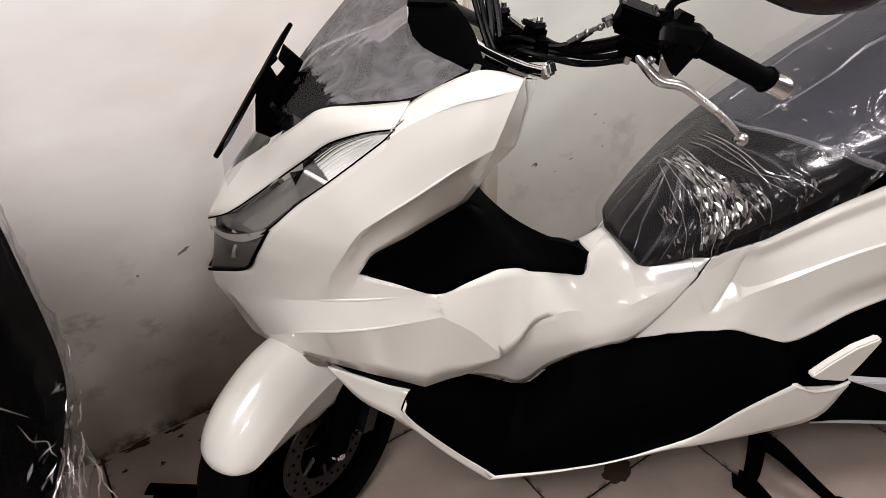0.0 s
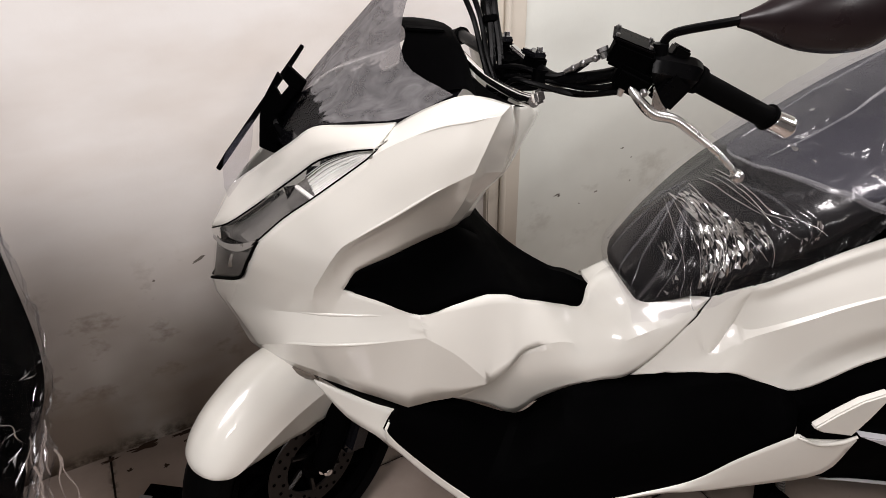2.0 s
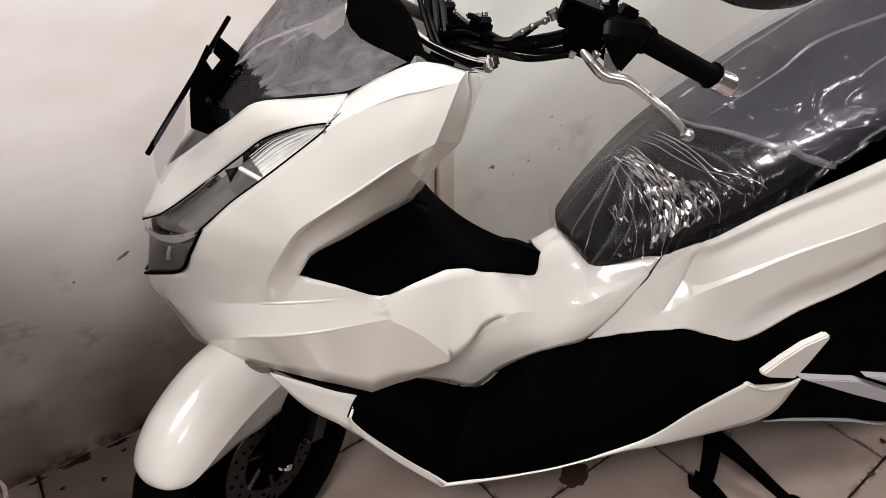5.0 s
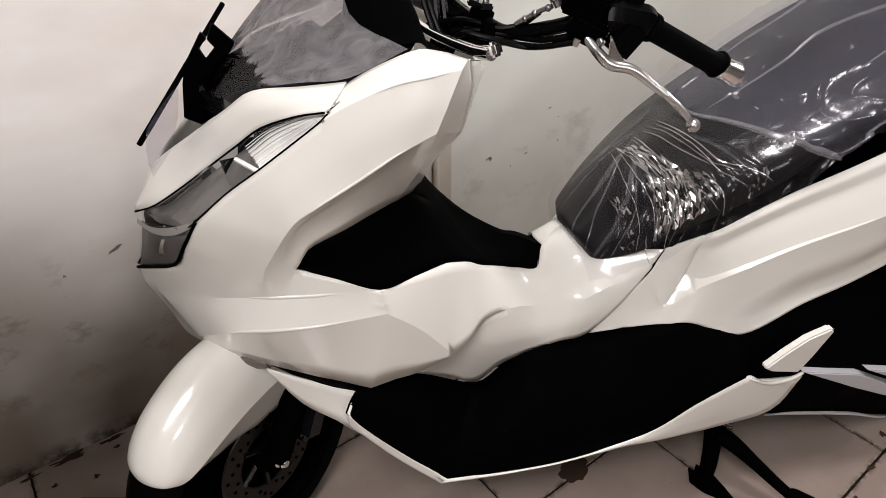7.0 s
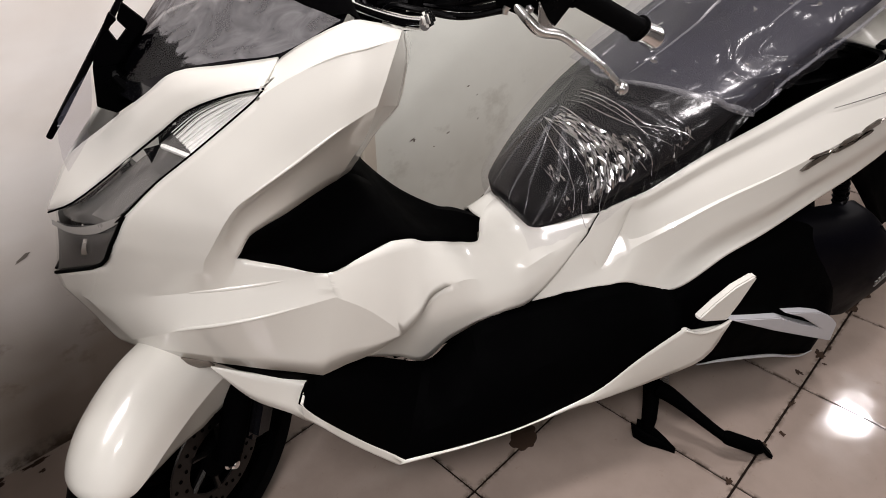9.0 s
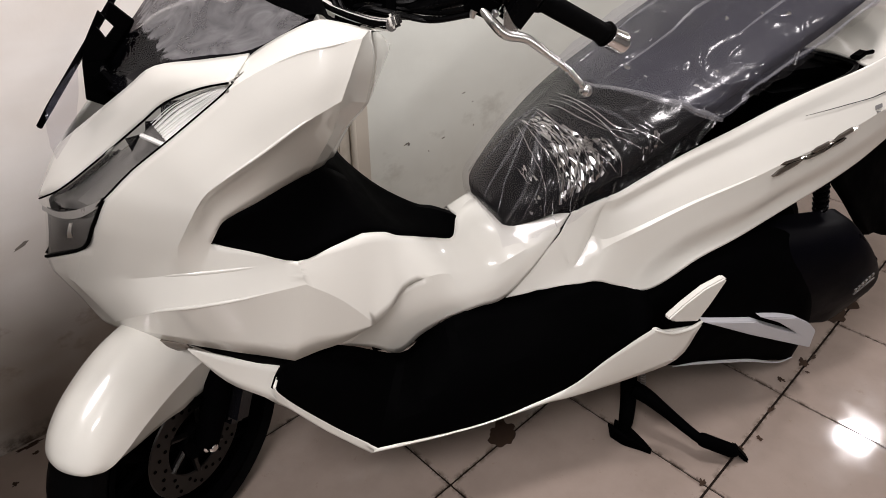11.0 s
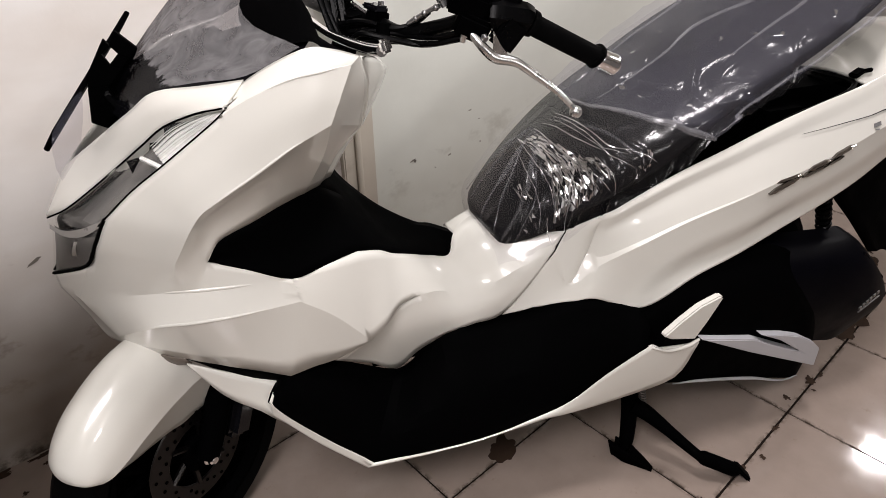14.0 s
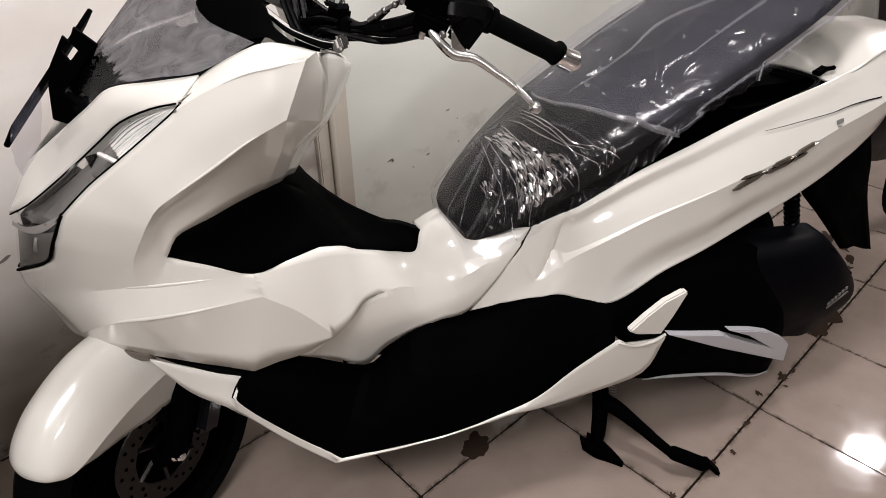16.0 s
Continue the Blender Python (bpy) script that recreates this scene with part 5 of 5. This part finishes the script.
for line in grid:
    drop = .012 * noise.noise(Vector((line[0].co.x * 18, 8, 1))) + .008 * noise.noise(Vector((line[0].co.x * 50, 2, 2)))
    for j, v in enumerate(line[:20]):
        v.co.z -= (drop + .006) * (1 - j / 20) ** 2
for v in bm.verts:
    c = v.co
    h = .009 * ridged(Vector((c.x * 5 + c.z * 4 + 2, c.y * 8 - c.x * 3, 1.5))) ** 5 + .007 * ridged(Vector((c.x * 9 - c.z * 5, c.y * 14 + c.x * 6, 6.5))) ** 5 + .0015 * noise.noise(Vector((c.x * 24, c.y * 28, c.z * 18)))
    c.z += h
    c.y -= h * .5
bm.normal_update()
REAR = [[(v.co.copy(), v.normal.copy()) for v in line] for line in grid]
roll = [v.co.copy() for v in grid[0][:80:6]]
doubled = part("doubled_film", bm, CLOUDY_FILM, film, "cloudy doubled film", angle=80)
doubled.visible_shadow = False
bm = bmesh.new()
for off, r in ((0, .0065), (.004, .0040)):  # the rolled edge, thickest near the hem
    n = len(roll)
    tube(bm, [p + Vector((0, -.002, off * (1 - k / n) - .004)) for k, p in enumerate(roll)], [r * (.25 if k == 0 else 1.15 - .8 * k / n) * (1 + .4 * noise.noise(p * 40)) for k, p in enumerate(roll)], 8, 4)
for steps in (((4, 60), (60, 66), (130, 62), (190, 50)), ((20, 84), (80, 90), (150, 84)), ((60, 46), (110, 52), (160, 44)), ((0, 3), (40, 2), (90, 3), (150, 2), (200, 1))):
    run = [REAR[min(len(REAR) - 1, int(i))][int(j)][0] + Vector((0, -.002, .003)) for i, j, _ in (Vector((*steps[k], 0)).lerp(Vector((*steps[k + 1], 0)), m / 5) for k in range(len(steps) - 1) for m in range(5))]
    n = len(run)
    tube(bm, run, [.0030 * (.1 + .9 * math.sin(math.pi * (k + .5) / n)) * (1 + .5 * noise.noise(p * 30)) for k, p in enumerate(run)], 8, 2)
ob = part("pleat", bm, ROLL, film)
ob.visible_shadow = False


def crush(bm, corners, nu, nv, rough, skip=0.0, rear=False):
    """A patch of crushed film: small flat facets between four corners (step along, step across), each tilted its own way."""
    a, b, c, d = [Vector((*q, 0)) for q in corners]
    pts = []
    for k in range(nu + 1):
        line = []
        for m in range(nv + 1):
            q = a.lerp(d, k / nu).lerp(b.lerp(c, k / nu), (m + rng.uniform(-.42, .42)) / nv)
            q.y += rng.uniform(-.45, .45) * abs(a.y - d.y) / nu
            if rear:
                p, n = REAR[max(0, min(len(REAR) - 1, int(q.x)))][max(0, min(len(REAR[0]) - 1, int(q.y)))]
                p = p + n * .002
            else:
                p, n = on_sheet(q.x, q.y, .003)
            line.append(bm.verts.new(p + n * rng.uniform(-.3, 1) * rough))
        pts.append(line)
    for k in range(nu):
        for m in range(nv):
            if noise.noise(Vector((k * .45, m * .6, a.x))) < skip - .5:
                continue
            q = (pts[k][m], pts[k][m + 1], pts[k + 1][m + 1], pts[k + 1][m])
            for tri in ((q[0], q[1], q[2]), (q[0], q[2], q[3])) if rng.random() < .5 else ((q[0], q[1], q[3]), (q[1], q[2], q[3])):
                if rng.random() > skip:
                    bm.faces.new(tri)


bm = bmesh.new()
crush(bm, ((96, 92), (107, 84), (122, 52), (101, 54)), 8, 22, .0018, .25)
crush(bm, ((98, 60), (120, 58), (128, 24), (97, 16)), 9, 34, .0019, .22)
crush(bm, ((121, 57), (130, 52), (137, 30), (131, 36)), 7, 12, .0016, .30)
crush(bm, ((74, 62), (82, 60), (82, 46), (75, 48)), 4, 9, .0016, .40)
crush(bm, ((149, 40), (160, 38), (162, 20), (151, 18)), 6, 12, .0018, .50)
crush(bm, ((70, 36), (80, 40), (84, 20), (70, 18)), 5, 9, .0015, .60)
ob = part("crumple", bm, CRUSH, film, smooth=False)
tagged(ob, kind="stuff")
ob.visible_shadow = False
# soft streaks where the film is gathered and hangs down the nose
bm = bmesh.new()
for (i1, j1), bow, r in (((44, 100), 12, .0030), ((36, 84), 7, .0018), ((30, 62), 14, .0044), ((33, 40), 3, .0022), ((44, 22), 9, .0050), ((62, 12), 2, .0020), ((158, 24), 6, .0030)):
    run = []
    for m in range(13):
        f = .10 + .88 * m / 12
        run.append(on_sheet(PINCH[0] + (i1 - PINCH[0]) * f + bow * math.sin(math.pi * f) + 2.5 * noise.noise(Vector((f * 4, i1 + j1, 0))), PINCH[1] + (j1 - PINCH[1]) * f, .0012)[0])
    tube(bm, run, [r * (.3 + .7 * math.sin(math.pi * (m + .5) / 13)) * rng.uniform(.6, 1.3) for m in range(13)], 8, 3)
ob = part("gather", bm, MIST, film)
tagged(ob, kind="stuff")
ob.visible_shadow = False
# sharp folded edges, which catch the lamps
bm = bmesh.new()
for steps, width in ((((124, 98), (130, 77), (137, 56), (150, 44)), .0016), (((122, 96), (128, 76), (134, 57), (146, 44)), .0011), (((114, 96), (121, 76), (126, 66), (134, 55)), .0013), (((108, 95), (109, 80), (113, 65), (122, 46), (137, 20)), .0017),
                     (((106, 94), (107, 80), (110, 66), (118, 48), (131, 22)), .0010), (((121, 57), (131, 46), (136, 36), (142, 12)), .0013), (((118, 98), (126, 74), (136, 50), (150, 30)), .0008),
                     (((96, 92), (95, 70), (96, 50), (98, 20)), .0010), (((92, 92), (88, 70), (86, 50), (87, 10)), .0007), (((104, 40), (108, 26), (108, 6)), .0011), (((92, 24), (94, 12), (98, 0)), .0010), (((150, 44), (158, 34), (166, 22)), .0012)):
    run = [on_sheet(*Vector((*steps[k], 0)).lerp(Vector((*steps[k + 1], 0)), m / 5)[:2], .0018)[0] for k in range(len(steps) - 1) for m in range(5)] + [on_sheet(*steps[-1], .0018)[0]]
    n = len(run)
    tube(bm, run, [width * (.35 + .65 * math.sin(math.pi * (k + .5) / n)) * rng.uniform(.7, 1.2) for k in range(n)], 8, 2)
ob = part("fold_edge", bm, FOLD, film)
tagged(ob, kind="stuff")
ob.visible_shadow = False
bm = bmesh.new()
for _ in range(26):  # scattered glints where the doubled film is pinched
    i, j, w = rng.uniform(10, 150), rng.uniform(8, 80), rng.uniform(1.5, 3.5)
    crush(bm, ((i, j), (i + w, j + rng.uniform(-2, 2)), (i + w, j - w), (i, j - w * .8)), 2, 2, .0018, .40, True)
ob = part("crumple", bm, CRUSH, film, smooth=False)
tagged(ob, kind="stuff")
ob.visible_shadow = False

# ---- the wrapped black thing standing beside the scooter's nose ----
def wrapped_shape(grow):
    rows = []
    for z, x in ((.02, -.93), (.25, -.90), (.45, -.845), (.58, -.800), (.66, -.762), (.70, -.742), (.74, -.730), (.78, -.724), (.83, -.722), (.88, -.722), (.95, -.722), (1.02, -.724), (1.10, -.735), (1.16, -.80)):
        row = []
        for k in range(17):
            a = 2 * math.pi * k / 16
            row.append((-1.05 + (x + 1.05 + grow) * math.cos(a), .12 + (.17 + grow) * math.copysign(abs(math.sin(a)) ** .7, math.sin(a)), z))
        rows.append(row)
    return rows


def outward(bm):
    """Turns the sheet's faces away from the upright axis of the wrapped shape."""
    total = 0.0
    for f in bm.faces:
        f.normal_update()
        c = f.calc_center_median()
        total += f.normal.dot(Vector((c.x + 1.05, c.y - .12, 0)))
    if total < 0:
        bmesh.ops.reverse_faces(bm, faces=bm.faces)


wrapped = new("wrapped_seat")
tagged(wrapped, "black scooter seat and tail wrapped in clear plastic film", "scooter seat")
bm = bmesh.new()
loft(bm, wrapped_shape(-.007), 5, 3)
outward(bm)
part("body", bm, BLACK, wrapped, "gloss black tail")
bm = bmesh.new()
loft(bm, wrapped_shape(0), 12, 12)
outward(bm)
for v in bm.verts:
    c = v.co
    out = Vector((c.x + 1.05, c.y - .12, 0)).normalized()
    c += out * (.004 * ridged(Vector((c.x * 10, c.y * 16, c.z * 7))) ** 2 + .006 * ridged(Vector((c.x * 30, c.y * 30, c.z * 14))) ** 3 - .002)
ob = part("film_wrap", bm, WRAP, wrapped, "crumpled clear film", angle=80)
ob.visible_shadow = False

# crumpled hem of the film that hangs loose beside it
bm = bmesh.new()
rows = []
for z, x, w in ((.76, -.742, .02), (.70, -.754, .035), (.62, -.786, .05), (.50, -.836, .07), (.36, -.890, .08)):
    rows.append([(x + .022 * a - .04 * a * a + .008 * math.sin(a * 9 + z * 8), .02 + w * (a - .4) * 2.0, z) for a in (k / 8 for k in range(9))])
loft(bm, rows, 10, 6, ref=(0, -1, 0))
for v in bm.verts:
    c = v.co
    c.x += .012 * ridged(Vector((c.x * 20, c.y * 26, c.z * 4))) ** 2 - .004
    c.y -= .010 * ridged(Vector((c.y * 30, c.x * 12, c.z * 6 + 3))) ** 2
hem = [v.co.copy() for v in bm.verts]
ob = part("loose_hem", bm, FILM, wrapped, "loose hanging hem of the film", angle=80)
ob.visible_shadow = False
bm = bmesh.new()
for _ in range(22):  # its sharp upright folds
    p = hem[rng.randrange(len(hem))]
    lean = rng.gauss(-.25, .2)
    n = rng.randrange(4, 8)
    tube(bm, [p + Vector((lean * .016 * k + .002 * math.sin(k * 2.0), -.003, -.016 * k)) for k in range(n)], [rng.uniform(.0004, .0016) for _ in range(n)], 6, 2)
tagged(part("fold_edge", bm, FOLD, wrapped), kind="stuff")
def on_wrap(z, a):
    """A point just off the wrapped shape, at that height and that way round."""
    x = np.interp(z, (.25, .45, .58, .66, .74, .83, 1.02, 1.10), (-.90, -.845, -.80, -.762, -.730, -.722, -.724, -.735))
    return Vector((-1.05 + (x + 1.054) * math.cos(a), .12 + .174 * math.copysign(abs(math.sin(a)) ** .7, math.sin(a)), z))


# long taut creases down its side
bm = bmesh.new()
for z0, z1, a0, a1, r in ((1.00, .80, -.95, -.55, .0011), (.80, .73, -.60, -.45, .0008), (.66, .44, -.75, -.95, .0009), (.62, .46, -.50, -.62, .0012), (.58, .42, -.30, -.40, .0014), (.70, .56, -.22, -.30, .0009)):
    tube(bm, [on_wrap(z0 + (z1 - z0) * k / 5, a0 + (a1 - a0) * k / 5 + .02 * math.sin(k * 2.3 + z0 * 9)) for k in range(6)], [r * w for w in (.2, .8, 1, .6, 1, .2)], 6, 3)
tagged(part("fold_edge", bm, FOLD, wrapped), kind="stuff")
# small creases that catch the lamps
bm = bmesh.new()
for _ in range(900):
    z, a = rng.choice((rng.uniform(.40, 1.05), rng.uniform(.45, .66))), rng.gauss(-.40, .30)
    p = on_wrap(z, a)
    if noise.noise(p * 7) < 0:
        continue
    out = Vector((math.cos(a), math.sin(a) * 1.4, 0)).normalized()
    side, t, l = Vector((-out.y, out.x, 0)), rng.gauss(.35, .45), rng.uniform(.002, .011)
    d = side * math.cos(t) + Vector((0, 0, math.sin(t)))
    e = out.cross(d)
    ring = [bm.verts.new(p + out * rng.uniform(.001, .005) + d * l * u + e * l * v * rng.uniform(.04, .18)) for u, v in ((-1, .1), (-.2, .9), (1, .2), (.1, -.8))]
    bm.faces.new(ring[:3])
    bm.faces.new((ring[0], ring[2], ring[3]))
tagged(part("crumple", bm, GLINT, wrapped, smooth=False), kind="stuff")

# another scooter parked behind the tail, of which only the dark front shows
def parked_scooter(m):
    root = new("parked_scooter")
    root.matrix_world = m
    tagged(root, "dark scooter with a red panel parked behind", "scooter")
    bm = bmesh.new()
    rows = []
    for z, x0, x1, w in ((.36, .10, 1.25, .06), (.46, .02, 1.40, .10), (.62, .06, 1.45, .13), (.80, -.02, 1.35, .14), (.92, -.06, .80, .12), (1.00, .00, .45, .08)):
        rows.append([((x0 + x1) / 2 - (x1 - x0) / 2 * math.cos(a), w * math.sin(a), z) for a in (2 * math.pi * k / 12 for k in range(13))])
    loft(bm, rows, 4, 2)
    part("body", bm, GLOSS, root, "gloss black bodywork")
    bm = bmesh.new()
    loft(bm, [[(-.055, -.085, .90), (-.075, -.02, .90), (-.055, .06, .90)], [(-.075, -.080, .95), (-.090, -.02, .955), (-.070, .06, .95)], [(-.02, -.070, 1.01), (-.03, -.02, 1.02), (-.02, .05, 1.01)]], ref=(-1, 0, 0))
    ob = part("panel", bm, RED, root, "dark red panel")
    ob.modifiers.new("thickness", "SOLIDIFY").thickness = .01
    for x in (.62, 1.30):
        bm = bmesh.new()
        lathe(bm, [(.14, -.045), (.20, -.05), (.235, -.03), (.245, 0), (.235, .03), (.20, .05), (.14, .045), (.14, -.045)], 32, pose(x, 0, .245))
        part("wheel", bm, RUBBER, root)
    bm = bmesh.new()
    tube(bm, [(.62, .06, .25), (.55, .06, .40), (.48, .05, .60)], .02, 10)
    tube(bm, [(.62, -.06, .25), (.55, -.06, .40), (.48, -.05, .60)], .02, 10)
    tube(bm, [(.55, 0, .42), (1.00, 0, .36), (1.30, 0, .25)], .05, 10)
    part("frame", bm, BLACK, root)


parked_scooter(HEADING @ pose(1.52, .22, 0, 0, 0, 6))

# flat black carton lying by the foot of the wall
bm = bmesh.new()
block(bm, pose(-.700, .530, .012, 0, 0, -38), .12, .09, .024, .002)
carton = new("carton", mesh_of("carton", bm, BLACK))
tagged(carton, "small flat black carton lying on the tiles", "box")
bm = bmesh.new()
block(bm, pose(-.735, .565, .0248, 0, 0, -38), .030, .008, .001)
block(bm, pose(-.722, .548, .0248, 0, 0, -38), .045, .004, .001)
part("print_bars", bm, GREY, carton)

# ---- floor marks, then the tiles ----
def blot(name, x, y, size, stretch, turn, seed, label):
    bm = bmesh.new()
    ring = []
    for k in range(40):
        a = 2 * math.pi * k / 40
        r = size * (.85 + (.8 if size < .014 else .40) * noise.noise(Vector((math.cos(a) * 1.6, math.sin(a) * 1.6, seed))) + (.4 if size < .014 else .16) * noise.noise(Vector((math.cos(a) * 5, math.sin(a) * 5, seed))))
        p = Vector((r * stretch * math.cos(a), r * math.sin(a), 0))
        p.rotate(Euler((0, 0, radians(turn))))
        ring.append(bm.verts.new((x + p.x, y + p.y, .0012 + .0004 * (int(seed * 7) % 4))))
    bm.faces.new(ring)
    ob = part(name, bm, STAIN)
    return tagged(ob, label, "stain", "floor stains", "structure")


for x, y, size, stretch, turn in ((.188, .012, .034, 1.5, 35), (.850, -.376, .009, 1.4, 20), (.955, -.392, .013, 1.6, 5), (.925, -.415, .005, 1.2, 40), (.612, -.420, .008, 1.1, 0),
                                  (1.24, -.382, .036, 1.3, 10), (1.33, -.366, .050, 1.5, 20), (1.41, -.346, .028, 1.4, 50), (1.72, -.31, .016, 2.4, 20), (1.78, -.27, .010, 2, 50), (1.66, -.33, .008, 1.5, 0), (1.82, -.20, .02, 2.2, 30), (1.00, -.404, .006, 2.2, 0), (.72, -.403, .006, 2.6, 0), (.55, -.400, .006, 2.0, 0), (.40, -.385, .008, 1.5, 40),
                                  (-.80, .748, .007, 3.0, 3), (-.72, .752, .009, 4.5, 0), (-.62, .753, .007, 5.0, 0), (-.50, .754, .008, 4.6, 0), (-.76, .69, .006, 1.3, 0), (-.68, .66, .005, 1.6, 50), (-.58, .68, .007, 1.3, 20), (-.62, .72, .005, 1.8, 0)):
    blot("stain", x, y, size, stretch, turn, x * 9 + y * 5, "dried brown dirt on the tiles by a joint")

# small scuffs and chips on the wall
for x, z, w, h, turn in ((-.487, .483, .026, .006, -20), (-.590, .459, .005, .005, 0), (.566, .388, .020, .003, -15), (.575, .384, .008, .008, 0), (.726, .361, .012, .004, -15), (.868, .366, .005, .007, 0), (.817, .490, .016, .003, -10), (.86, .45, .006, .004, 0), (.66, .335, .006, .003, 30)):
    bm = bmesh.new()
    ring = []
    for k in range(12):
        a = 2 * math.pi * k / 12
        r = 1 + .9 * noise.noise(Vector((math.cos(a) * 2.5, math.sin(a) * 2.5, x * 20)))
        p = Vector((.6 * w * r * math.cos(a), 0, .6 * h * r * math.sin(a)))
        p.rotate(Euler((0, radians(turn), 0)))
        ring.append(bm.verts.new((x + p.x, WALL_Y - .0012, z + p.z)))
    bm.faces.new(ring)
    tagged(part("scuff", bm, SCUFF), "small dark scuff on the painted wall", "scuff", "wall scuffs", "structure")

bm = bmesh.new()
block(bm, pose(0, 0, -.005), .3952, .3952, .010, .0012, 1)
tile_mesh = mesh_of("tile", bm, TILE, False)
for i in range(-8, 14):
    for j in range(-9, 2):
        ob = new("tile", tile_mesh)
        ob.parent = floor
        ob.location = (.2 + .4 * i, .2 + .4 * j, 0)
